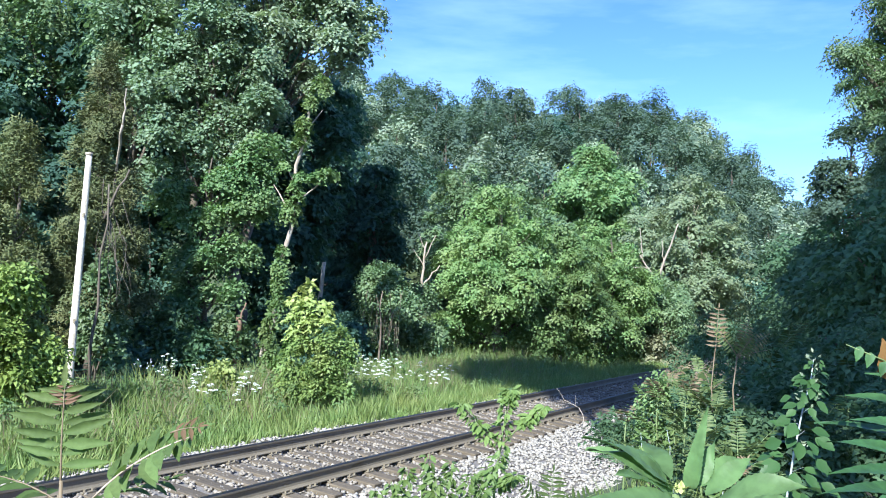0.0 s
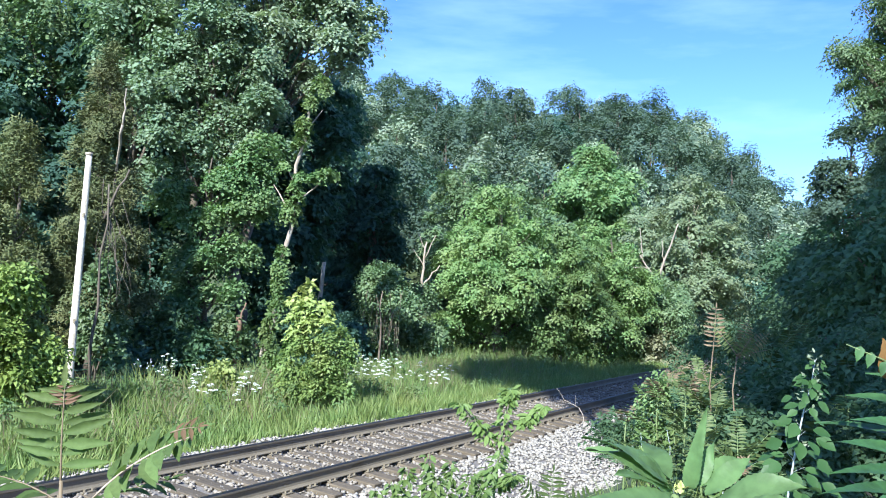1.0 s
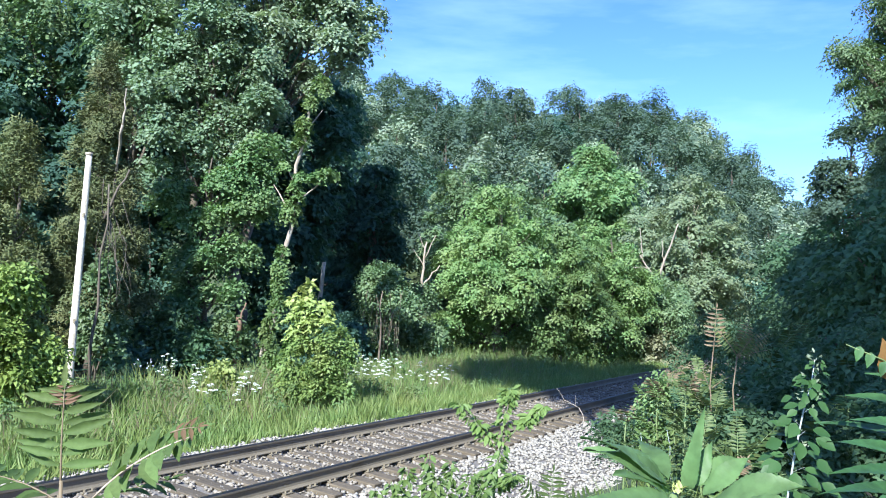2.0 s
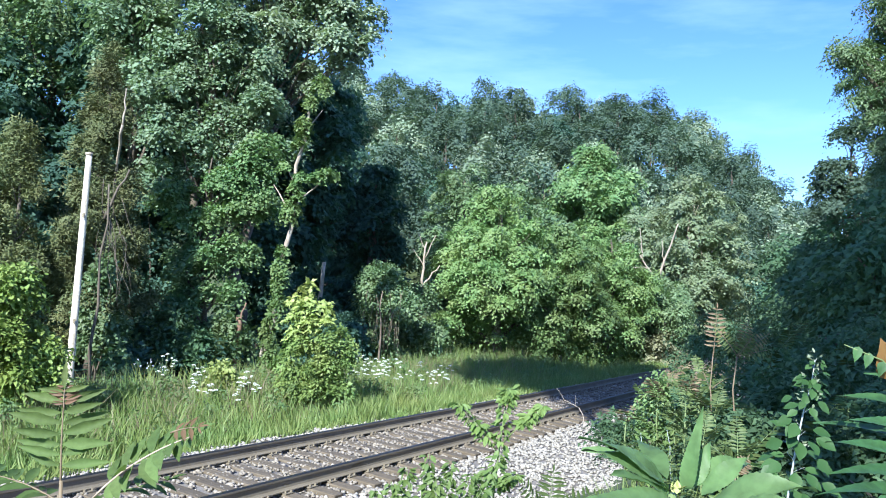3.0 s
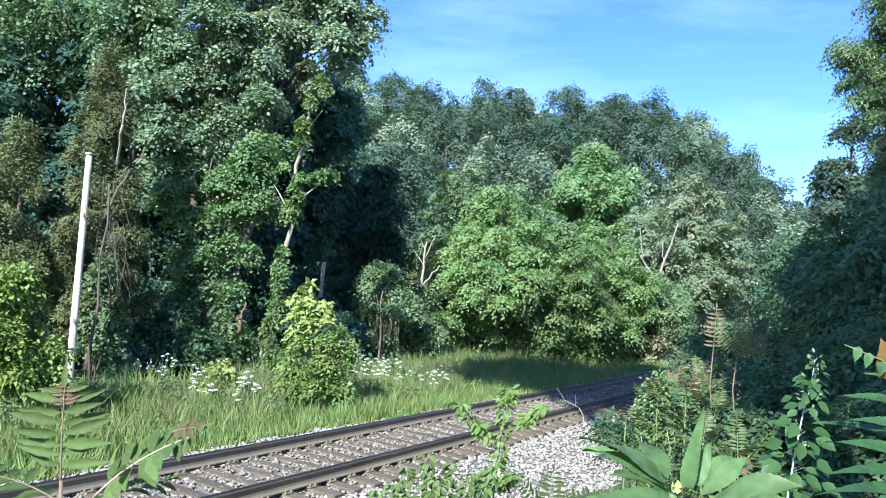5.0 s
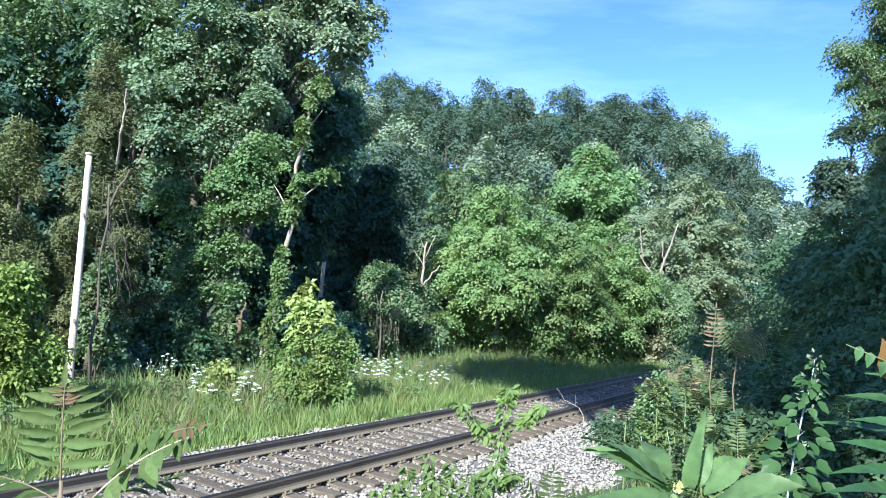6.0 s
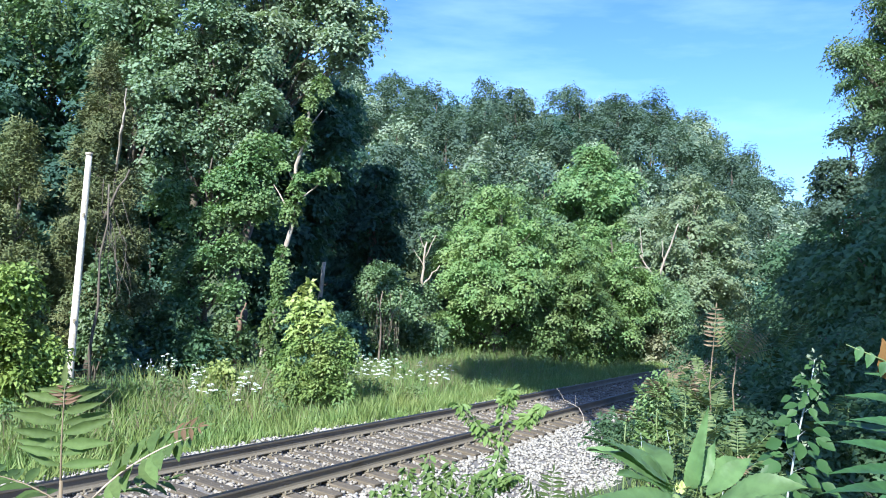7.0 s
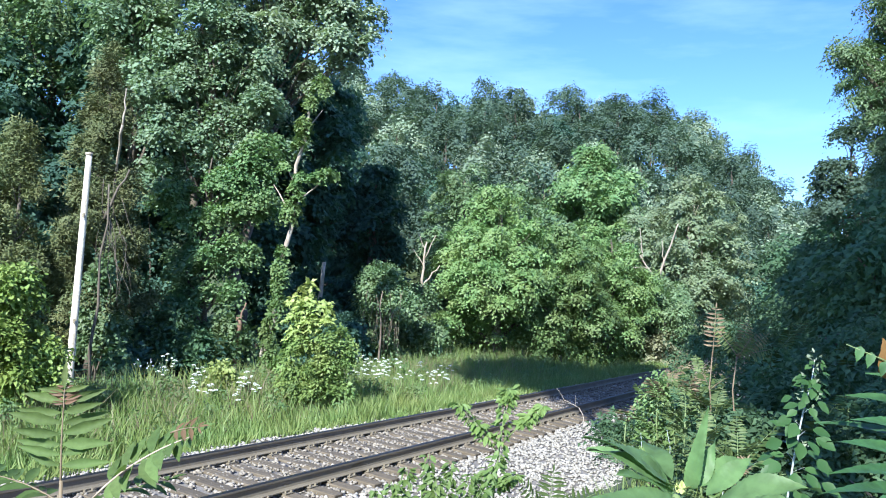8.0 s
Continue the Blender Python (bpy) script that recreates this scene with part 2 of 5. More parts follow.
class Tubes:
    """Tapered branches gathered into one mesh."""

    def __init__(self):
        self.v, self.f = [], []

    def add(self, pts, r0, r1, sides=7, wob=0.0, rng=None):
        pts = np.asarray(pts, float)
        n = len(pts)
        start = len(self.v)
        for i, p in enumerate(pts):
            t = pts[min(i + 1, n - 1)] - pts[max(i - 1, 0)]
            t = t / (np.linalg.norm(t) + 1e-9)
            u = np.cross(t, (0.31, 0.95, 0.0) if abs(t[2]) > 0.6 else (0, 0, 1.0))
            u /= np.linalg.norm(u)
            w = np.cross(t, u)
            r = r0 + (r1 - r0) * i / (n - 1)
            for k in range(sides):
                a = 2 * math.pi * k / sides
                rr = r * (1 + (wob * (rng.random() - 0.5) if rng is not None else 0))
                self.v.append(p + rr * (math.cos(a) * u + math.sin(a) * w))
        for i in range(n - 1):
            for k in range(sides):
                a, b = start + i * sides + k, start + i * sides + (k + 1) % sides
                self.f.append((a, b, b + sides, a + sides))
        self.f.append(tuple(start + (n - 1) * sides + k for k in range(sides)))
        self.f.append(tuple(start + sides - 1 - k for k in range(sides)))

    def mesh(self, name):
        return mesh_from(name, self.v, faces=self.f, smooth=True)


def bent(a, b, n, sag, rng, jitter=0.0):
    """A branch line from a to b that bows by sag upward and wanders a little."""
    a, b = np.asarray(a, float), np.asarray(b, float)
    length = np.linalg.norm(b - a)
    out = []
    for i in range(n):
        t = i / (n - 1)
        p = a + (b - a) * t + np.array((0, 0, sag * length * 4 * t * (1 - t)))
        if 0 < i < n - 1:
            p = p + rng.normal(0, jitter * length, 3)
        out.append(p)
    return out


LEAF_FOLD = (np.array([(0, 0, 0), (0.5, 0.48, 0.12), (0, 1, 0), (-0.5, 0.48, 0.12)]), np.array([(0, 1, 2), (0, 2, 3)]))
LEAF_TRI = (np.array([(-0.45, 0, 0), (0.5, 0.2, 0.1), (0.0, 1.0, -0.05)]), np.array([(0, 1, 2)]))
LEAF_LOBED = (np.array([(0, 0, 0), (0.30, 0.10, 0.05), (0.52, 0.45, 0.10), (0.22, 0.60, 0.03), (0, 1, -0.04), (-0.22, 0.60, 0.03), (-0.52, 0.45, 0.10), (-0.30, 0.10, 0.05)]),
              np.array([(0, 1, 2), (0, 2, 3), (0, 3, 4), (0, 4, 5), (0, 5, 6), (0, 6, 7)]))


def unit(v):
    return v / (np.linalg.norm(v, axis=-1, keepdims=True) + 1e-9)


def scatter_leaves(pos, normal, axis, length, width, shape=LEAF_FOLD):
    """Leaf blades at pos, facing normal, growing along axis; returns vertices and triangles."""
    tv, tf = shape
    n = unit(normal)
    y = unit(axis - n * np.sum(axis * n, axis=1, keepdims=True))
    x = np.cross(y, n)
    L, W = np.reshape(length, (-1, 1, 1)), np.reshape(width, (-1, 1, 1))
    v = pos[:, None, :] + tv[None, :, 0:1] * W * x[:, None, :] + tv[None, :, 1:2] * L * y[:, None, :] + tv[None, :, 2:3] * L * n[:, None, :]
    f = tf[None, :, :] + (np.arange(len(pos)) * len(tv))[:, None, None]
    return v.reshape(-1, 3), f.reshape(-1, 3)


def lobe_leaves(rng, lobes, clumps, per, size, leaf, aspect=0.7, shell=0.75, shape=LEAF_FOLD, droop=0.35, flat=0.28, subs=9, ruffle=0.27):
    """A crown: leaf clumps on the lobes' outer shells, leaves round each clump. lobes: rows of centre and radii."""
    lobes = np.asarray(lobes, float)
    if subs:
        k = len(lobes) * subs
        sd = unit(rng.normal(size=(k, 3)) + np.array((0, 0, 0.15)))
        rep = np.repeat(lobes, subs, axis=0)
        rr = rep[:, 3:6] * rng.uniform(0.30, 0.56, (k, 1))
        lobes = np.concatenate([rep[:, :3] + sd * rep[:, 3:6] * rng.uniform(0.6, 0.95, (k, 1)), rr], 1)
    weight = (lobes[:, 3] * lobes[:, 4] * lobes[:, 5]) ** 0.67
    pick = rng.choice(len(lobes), clumps, p=weight / weight.sum())
    d = unit(rng.normal(size=(clumps, 3)))
    d[:, 2] = np.where(d[:, 2] < -0.35, -d[:, 2] * 0.6, d[:, 2])
    rad = shell + (1 - shell) * rng.random((clumps, 1)) ** 0.6
    deep = rng.random((clumps, 1)) < 0.12
    rad = np.where(deep, rad * rng.random((clumps, 1)) ** 0.4, rad)
    c = lobes[pick, :3] + d * lobes[pick, 3:6] * rad
    n = clumps * per
    own = np.repeat(np.arange(clumps), per)
    clumps_tilt = unit(d * np.array((0.9, 0.9, 0.25)) + rng.normal(0, 0.28, (clumps, 3)) + np.array((0, 0, 0.9)))
    off = np.clip(rng.normal(size=(n, 3)), -1.7, 1.7) * size
    off -= clumps_tilt[own] * (np.sum(off * clumps_tilt[own], axis=1, keepdims=True) * (1 - flat))
    off[:, 2] -= 0.35 * (off[:, 0] ** 2 + off[:, 1] ** 2) / size
    cs = (0.6 + 0.8 * rng.random(clumps))[own][:, None]
    pos = c[own] + off * cs
    normal = clumps_tilt[own] + d[own] * 0.25 + rng.normal(size=(n, 3)) * ruffle
    axis = off / size * 0.5 + rng.normal(size=(n, 3)) * 0.6 + np.array((0, 0, -droop))
    ln = leaf * (0.65 + 0.7 * rng.random(n))
    return scatter_leaves(pos, normal, axis, ln, ln * aspect, shape)


def crown_lobes(rng, height, radius, low, count, lean=(0, 0), squash=0.75, big=0.42):
    """Lobes filling an egg-shaped crown between the heights low and height."""
    out = []
    mid, half = (height + low) / 2, (height - low) / 2
    for i in range(count):
        d = rng.normal(size=3)
        d /= np.linalg.norm(d)
        k = 0.35 + 0.45 * rng.random()
        z = mid + d[2] * half * k * 1.15
        taper = 1.0 - 0.35 * max(0.0, (z - mid) / half)
        r = radius * big * (0.65 + 0.6 * rng.random()) * taper
        out.append((d[0] * radius * k * taper + lean[0] * z, d[1] * radius * k * taper + lean[1] * z, z, r, r, r * squash))
    out.append((lean[0] * height, lean[1] * height, height - radius * 0.3, radius * 0.4, radius * 0.4, radius * 0.35))
    return out


def tree_parts(ob, rng, lobes, trunk_r, top, leaves, bark, clumps, per, size, leaf, aspect=0.7, shape=LEAF_FOLD, shell=0.75, droop=0.35, limbs=10, forks=1, flat=0.28, ruffle=0.27):
    """Trunk with limbs to the lobes, and a crown."""
    tb = Tubes()
    top = np.asarray(top, float)
    line = bent((0, 0, -0.3), top, 9, 0.0, rng, 0.012)
    tb.add(line, trunk_r, trunk_r * 0.18, 9, 0.15, rng)
    tb.add([(0, 0, -0.3), (0, 0, 0.25)], trunk_r * 1.5, trunk_r * 0.95, 9, 0.3, rng)
    order = sorted(lobes, key=lambda q: q[2])[:: max(1, len(lobes) // limbs)]
    for q in order:
        t = min(0.88, max(0.18, (q[2] - 0.9 * q[5]) / top[2] * 0.75))
        a = line[0] * (1 - t) + top * t
        r = trunk_r * (1 - t) * 0.5 + 0.012
        tip = np.array(q[:3])
        tb.add(bent(a, tip, 5, 0.06, rng, 0.03), r, r * 0.3, 6)
        for k in range(forks):
            e = tip + rng.normal(0, 0.5, 3) * np.array(q[3:6])
            tb.add(bent(a * 0.4 + tip * 0.6, e, 4, 0.03, rng, 0.03), r * 0.5, r * 0.12, 5)
    part("trunk", tb.mesh("trunk"), bark, ob)
    v, f = lobe_leaves(rng, lobes, clumps, per, size, leaf, aspect, shell, shape, droop, flat, ruffle=ruffle)
    part("crown", mesh_from("crown", v, f), leaves, ob, kind="stuff")
    return ob


# ---- ground and track ----
TRACK_TURN = radians(61.0)
ALONG = np.array((math.cos(TRACK_TURN), math.sin(TRACK_TURN)))
ACROSS = np.array((-math.sin(TRACK_TURN), math.cos(TRACK_TURN)))
NEAR_RAIL, GAUGE, BANK, RAIL_H, BEND = 7.14, 1.507, 0.12, 0.175, 0.0006


def bow(s):
    return 0.5 * BEND * np.clip(np.asarray(s, float) - 10.0, 0, 110) ** 2


def track_point(s, l, z):
    """s metres along the track, l metres across it from the camera's side."""
    q = l + float(bow(s))
    return (ALONG[0] * s + ACROSS[0] * q, ALONG[1] * s + ACROSS[1] * q, z)


def ground_z(x, y):
    x, y = np.asarray(x, float), np.asarray(y, float)
    s = ALONG[0] * x + ALONG[1] * y
    l = ACROSS[0] * x + ACROSS[1] * y - bow(s)
    z = np.interp(l, (-60, -8, 1.5, 2.6, 4.0, 5.0, 10.6, 14, 20, 40, 120), (3.0, 1.4, 0.92, 0.42, -0.42, -0.66, -0.5, -0.32, -0.05, 0.7, 3.0))
    ridge = np.interp(x * 130 / np.clip(y, 50, 2000), (-300, -14, -5, 3, 6, 12, 24, 29, 39, 48, 57, 75, 300), (26, 23.5, 21.3, 22.5, 24.3, 23, 24, 25.5, 24.0, 18.5, 9.5, 3, 2))
    rise = np.clip((y - 60 - 0.25 * np.clip(x - 10, 0, 200)) / 68, 0, 1)
    z = z + ridge * rise * rise * (3 - 2 * rise)
    return z + 0.05 * np.sin(x * 1.3 + 0.7 * y) * np.sin(y * 0.9 - x * 0.4)


def ground():
    half = np.concatenate([np.arange(0, 24, 0.6), np.arange(24, 60, 1.8), np.arange(60, 150, 4), (150, 180, 230, 320, 500, 900, 1800)])
    gx = np.concatenate([-half[:0:-1], half])
    gy = np.concatenate([-half[:0:-1], half]) + 14.0
    X, Y = np.meshgrid(gx, gy, indexing="ij")
    V = np.stack([X, Y, ground_z(X, Y)], -1).reshape(-1, 3)
    ny = len(gy)
    i, j = np.meshgrid(np.arange(len(gx) - 1), np.arange(ny - 1), indexing="ij")
    a = (i * ny + j).ravel()
    tris = np.concatenate([np.stack([a, a + ny, a + ny + 1], 1), np.stack([a, a + ny + 1, a + 1], 1)])
    me = mesh_from("ground", V, tris, smooth=True)
    me.materials.append(M_SOIL)
    tagged(new("ground", me), "weedy earth bank and forest floor beside the railway", "ground", kind="structure")


def bed_z(l):
    """Height of the ballast across the track."""
    return float(np.interp(l, (3.9, 4.7, 6.25, 6.6, 7.14, 8.65, 9.3, 9.95, 10.3, 10.9), (-0.46, -0.56, -0.34, -0.30, -0.225, -0.212 + BANK, -0.19 + BANK, -0.155, -0.25, -0.60)))


def ballast():
    ss = np.arange(-16, 66, 0.5)
    ls = (3.9, 4.7, 5.4, 6.0, 6.25, 6.6, 7.14, 7.9, 8.65, 9.3, 9.95, 10.3, 10.9)
    v = [track_point(s, l, bed_z(l) - (0.02 if 4 < l < 10.5 else 0)) for s in ss for l in ls]
    n = len(ls)
    f = [(i * n + k, (i + 1) * n + k, (i + 1) * n + k + 1, i * n + k + 1) for i in range(len(ss) - 1) for k in range(n - 1)]
    me = mesh_from("ballast_bed", v, faces=f)
    me.materials.append(M_GRAVEL)
    bed = tagged(new("ballast_bed", me), "grey crushed limestone bed under the railway ties", "ballast", kind="structure")
    rng = np.random.default_rng(5)
    # loose stones, dense where the shoulder lies open
    for name, mat, label, plan in (("shoulder_stones", M_STONE, "pale angular crushed limestone", ((14500, 3, 26, 3.95, 6.75), (2200, 3, 36, 9.25, 9.95), (1500, 24, 44, 4.9, 6.6))),
                                   ("track_stones", M_DIRTY, "soiled brown-grey crushed stone between the ties", ((11000, 3, 24, 6.5, 9.35), (2500, 24, 44, 6.6, 9.3)))):
        loose_stones(rng, bed, name, mat, label, plan)


def loose_stones(rng, bed, name, mat, label, plan):
    sl = np.concatenate([np.stack([rng.uniform(s0, s1, count), rng.uniform(l0, l1, count)], 1) for count, s0, s1, l0, l1 in plan])
    base = np.array([track_point(s, l, bed_z(l)) for s, l in sl])
    oct_v = np.array([(1, 0, 0), (-1, 0, 0), (0, 1, 0), (0, -1, 0), (0, 0, 1), (0, 0, -1)], float)
    oct_f = np.array([(0, 2, 4), (2, 1, 4), (1, 3, 4), (3, 0, 4), (2, 0, 5), (1, 2, 5), (3, 1, 5), (0, 3, 5)])
    n = len(base)
    size = rng.uniform(0.018, 0.048, (n, 1, 1))
    v = oct_v[None] * rng.uniform(0.6, 1.3, (n, 6, 1)) * np.array((1.35, 0.85, 0.62))
    a = rng.uniform(0, 6.28, n)
    t = rng.normal(0, 0.8, n)
    ca, sa, ct, st = np.cos(a), np.sin(a), np.cos(t), np.sin(t)
    R = np.zeros((n, 3, 3))
    R[:, 0, 0], R[:, 0, 1], R[:, 1, 0], R[:, 1, 1], R[:, 2, 2] = ca, -sa * ct, sa, ca * ct, ct
    R[:, 0, 2], R[:, 1, 2], R[:, 2, 1] = sa * st, -ca * st, st
    v = np.einsum("nij,nkj->nki", R, v) * size + base[:, None, :] + np.array((0, 0, 0.006))
    f = oct_f[None] + (np.arange(n) * 6)[:, None, None]
    part(name, mesh_from(name, v.reshape(-1, 3), f.reshape(-1, 3)), mat, bed, label, "stuff")


def rail_mesh(name, l0, z0, rows, s_range):
    n = len(rows)
    v = [track_point(s, l0 + a, z0 + b) for s in s_range for a, b in rows]
    m = len(s_range)
    f = [(i * n + k, i * n + (k + 1) % n, (i + 1) * n + (k + 1) % n, (i + 1) * n + k) for i in range(m - 1) for k in range(n)]
    f += [tuple(range(n)), tuple((m - 1) * n + n - 1 - k for k in range(n))]
    return mesh_from(name, v, faces=f)


def railway_track():
    ob = thing("railway_track", (0, 0, 0), "single rusty-sided railway track on wooden ties", "railway track", kind="structure")
    half = ((0.036, -0.008), (0.036, -0.034), (0.024, -0.048), (0.019, -0.10), (0.026, -0.135), (0.046, -0.153), (0.070, -0.163), (0.070, -0.175))
    body = tuple((-a, b) for a, b in half) + half[::-1]
    head = ((-0.036, -0.008), (-0.034, -0.0045), (-0.028, -0.001), (-0.015, 0.0), (0.015, 0.0), (0.028, -0.001), (0.034, -0.0045), (0.036, -0.008))
    ss = np.arange(-16, 66, 1.0)
    for l0, z0 in ((NEAR_RAIL, 0.0), (NEAR_RAIL + GAUGE, BANK)):
        r = part("rail", rail_mesh("rail", l0, z0, body, ss), M_RUST, ob)
        part("rail_head", rail_mesh("rail_head", l0, z0, head, ss), M_HEAD, r, "dark worn running surface")
    # ties, tie plates and spikes
    bm = bmesh.new()
    bmesh.ops.create_cube(bm, size=1.0, matrix=Matrix.Diagonal((0.225, 2.6, 0.18, 1)))
    bmesh.ops.bevel(bm, geom=bm.edges[:], offset=0.012, segments=1, affect="EDGES")
    tie = bpy.data.meshes.new("tie")
    bm.to_mesh(tie)
    bm.free()
    tie.materials.append(M_TIE)
    bm = bmesh.new()
    bmesh.ops.create_cube(bm, size=1.0, matrix=Matrix.Diagonal((0.19, 0.24, 0.014, 1)))
    for dx, dy in ((-0.05, -0.085), (0.05, 0.085), (-0.05, 0.1), (0.05, -0.1)):
        bmesh.ops.create_cube(bm, size=1.0, matrix=Matrix.Translation((dx, dy, 0.022)) @ Matrix.Diagonal((0.022, 0.026, 0.026, 1)))
    plate = bpy.data.meshes.new("tie_plate")
    bm.to_mesh(plate)
    bm.free()
    plate.materials.append(M_RUST)
    rng = np.random.default_rng(3)
    tilt = math.degrees(math.atan2(BANK, GAUGE))
    s = -12.0
    while s < 60:
        mid = NEAR_RAIL + GAUGE / 2 + rng.normal(0, 0.03)
        turn = 61.0 + rng.normal(0, 1.0) + math.degrees(BEND * max(0.0, s - 10))
        t = part("tie", tie, M_TIE, ob)
        t.matrix_basis = pose(*track_point(s, mid, -RAIL_H + BANK / 2 - 0.11 + rng.normal(0, 0.004)), tilt, 0, turn)
        if -4 < s < 40:
            for l0, z0 in ((NEAR_RAIL, 0.0), (NEAR_RAIL + GAUGE, BANK)):
                p = part("tie_plate", plate, M_RUST, t)
                p.matrix_basis = t.matrix_basis.inverted() @ pose(*track_point(s, l0, z0 - RAIL_H - 0.010), tilt, 0, turn)
        s += 0.475 + rng.normal(0, 0.02)


ground()
ballast()
railway_track()


# ---- woods ----
def gz(x, y):
    return float(ground_z(x, y))


def hill_woods():
    rng = np.random.default_rng(11)
    kinds = []
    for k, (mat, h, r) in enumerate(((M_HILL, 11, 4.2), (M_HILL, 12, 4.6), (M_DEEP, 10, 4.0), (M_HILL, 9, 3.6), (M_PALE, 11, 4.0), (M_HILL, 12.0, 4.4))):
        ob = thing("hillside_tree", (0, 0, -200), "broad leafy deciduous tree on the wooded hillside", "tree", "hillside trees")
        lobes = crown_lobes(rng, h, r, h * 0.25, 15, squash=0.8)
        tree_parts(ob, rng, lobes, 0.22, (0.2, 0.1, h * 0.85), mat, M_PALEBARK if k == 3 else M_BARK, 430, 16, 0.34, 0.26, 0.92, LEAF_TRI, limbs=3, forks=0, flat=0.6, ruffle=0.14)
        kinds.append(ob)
    first = set()
    gap = 7.0
    for i, y in enumerate(np.arange(63, 141, gap)):
        for x in np.arange(-34 + (i % 2) * 3, 84, gap):
            px, py = x + rng.uniform(-2, 2), y + rng.uniform(-2, 2)
            if px > 14 + (py - 60) * 0.75 + 26 or px < -8 - (py - 60) * 0.35:
                continue
            if py < 76 and abs(px - 12) < 7:
                continue
            k = int(rng.integers(0, 6))
            s = rng.uniform(1.0, 1.25)
            m = pose(px, py, gz(px, py) - 0.2, 0, 0, rng.uniform(0, 360))
            if k not in first:
                first.add(k)
                o = kinds[k]
                o.matrix_basis = m
            else:
                o = copy_thing(kinds[k], m)
            o.scale = (s, s, rng.uniform(0.98, 1.12) + (0.09 if px < 6 else 0.0))


def big_tree(x, y, height, radius, low, mat, bark=None, seed=1, label="", category="tree", name="tree", clumps=1500, per=24, size=0.21, leaf=0.17, aspect=0.8,
             lobes=24, trunk=0.24, lean=(0, 0), shape=LEAF_FOLD, squash=0.75, big=0.42, group="", limbs=12, droop=0.35, shell=0.75, own=None):
    rng = np.random.default_rng(seed)
    ob = thing(name, (x, y, gz(x, y)), label, category, group)
    lb = list(own) if own is not None else crown_lobes(rng, height, radius, low, lobes, lean, squash, big)
    tree_parts(ob, rng, lb, trunk, (lean[0] * height, lean[1] * height, height * 0.9), mat, bark or M_BARK, clumps, per, size, leaf, aspect, shape, limbs=limbs, droop=droop, shell=shell)
    return ob


def left_woods():
    # tall trees beyond the verge
    big_tree(-15.2, 31, 17.5, 4.6, 7.6, M_MAPLE, seed=21, label="tall dark green deciduous tree at the wood's edge", clumps=1500, lobes=26, leaf=0.15, size=0.26)
    maple = [(x, 0.5 * math.sin(2.1 * x + z), z, r, r, 0.72 * r) for x, z, r in (
        (-1.6, 6.2, 0.95), (0.1, 6.9, 1.0), (1.3, 7.2, 0.95), (2.3, 7.6, 0.7), (-1.2, 7.7, 1.05), (0.4, 8.3, 1.0), (-2.0, 9.0, 1.0), (1.6, 8.9, 0.95), (-0.4, 9.6, 1.1), (0.9, 10.2, 1.0),
        (-1.4, 10.8, 1.1), (0.0, 11.6, 1.1), (-1.0, 12.8, 1.0))]
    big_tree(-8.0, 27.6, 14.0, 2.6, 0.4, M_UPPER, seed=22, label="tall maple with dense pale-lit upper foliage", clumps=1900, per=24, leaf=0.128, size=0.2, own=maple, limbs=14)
    lower = [(x, 0.4 * math.sin(2.1 * x + z), z, r, r, 0.68 * r) for x, z, r in (
        (-0.7, 1.5, 0.6), (0.3, 1.2, 0.6), (-0.3, 2.4, 0.65), (0.7, 2.5, 0.6), (-0.9, 3.3, 0.65), (0.1, 3.6, 0.7), (1.0, 3.9, 0.65), (-0.5, 4.6, 0.75), (0.7, 5.0, 0.8), (1.7, 5.5, 0.7), (-1.0, 5.6, 0.7), (0.3, 6.0, 0.75), (1.3, 6.5, 0.7), (1.9, 7.3, 0.55))]
    big_tree(-7.7, 26.6, 7.6, 1.6, 0.4, M_LOWER, seed=16, label="slim young maple with sunlit sprays down to the verge", clumps=1250, per=24, leaf=0.115, size=0.18, own=lower, limbs=14, trunk=0.11)
    top = [(x + 1.0, 0.6 * math.sin(3 * x), z, r, r, 0.75 * r) for x, z, r in (
        (-2.6, 11.4, 1.1), (-1.4, 12.2, 1.2), (-2.4, 13.4, 1.2), (-0.2, 11.6, 1.1), (0.6, 12.6, 1.2), (-0.8, 13.8, 1.3), (1.7, 12.0, 1.0), (1.9, 13.3, 1.2), (2.6, 12.6, 0.95), (3.0, 11.8, 0.6), (2.2, 11.0, 0.6),
        (0.8, 14.6, 1.4), (2.5, 14.4, 1.1), (-2.2, 15.2, 1.4), (0.2, 16.2, 1.4), (-0.6, 10.3, 0.8), (1.0, 10.4, 0.8))]
    big_tree(-7.3, 29.4, 17.5, 2.6, 8.8, M_PALE, M_BARK, lean=(0.06, 0), seed=23, label="tall tree with pale trunk and spreading top crown", clumps=2300, per=26, leaf=0.145, size=0.23, own=top, limbs=15)
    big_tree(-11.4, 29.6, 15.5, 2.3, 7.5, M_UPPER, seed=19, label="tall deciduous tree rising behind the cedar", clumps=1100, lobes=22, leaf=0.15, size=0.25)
    # trees in M_DEEP, whose leaf colour holds the wood's inner shade
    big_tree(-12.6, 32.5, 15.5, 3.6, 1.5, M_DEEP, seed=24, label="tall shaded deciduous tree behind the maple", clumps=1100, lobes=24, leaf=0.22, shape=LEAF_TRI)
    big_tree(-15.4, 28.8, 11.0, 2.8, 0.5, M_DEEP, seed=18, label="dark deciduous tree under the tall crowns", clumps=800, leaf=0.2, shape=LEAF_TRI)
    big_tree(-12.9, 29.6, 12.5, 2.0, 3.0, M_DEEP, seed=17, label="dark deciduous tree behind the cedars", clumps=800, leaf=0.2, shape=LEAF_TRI)
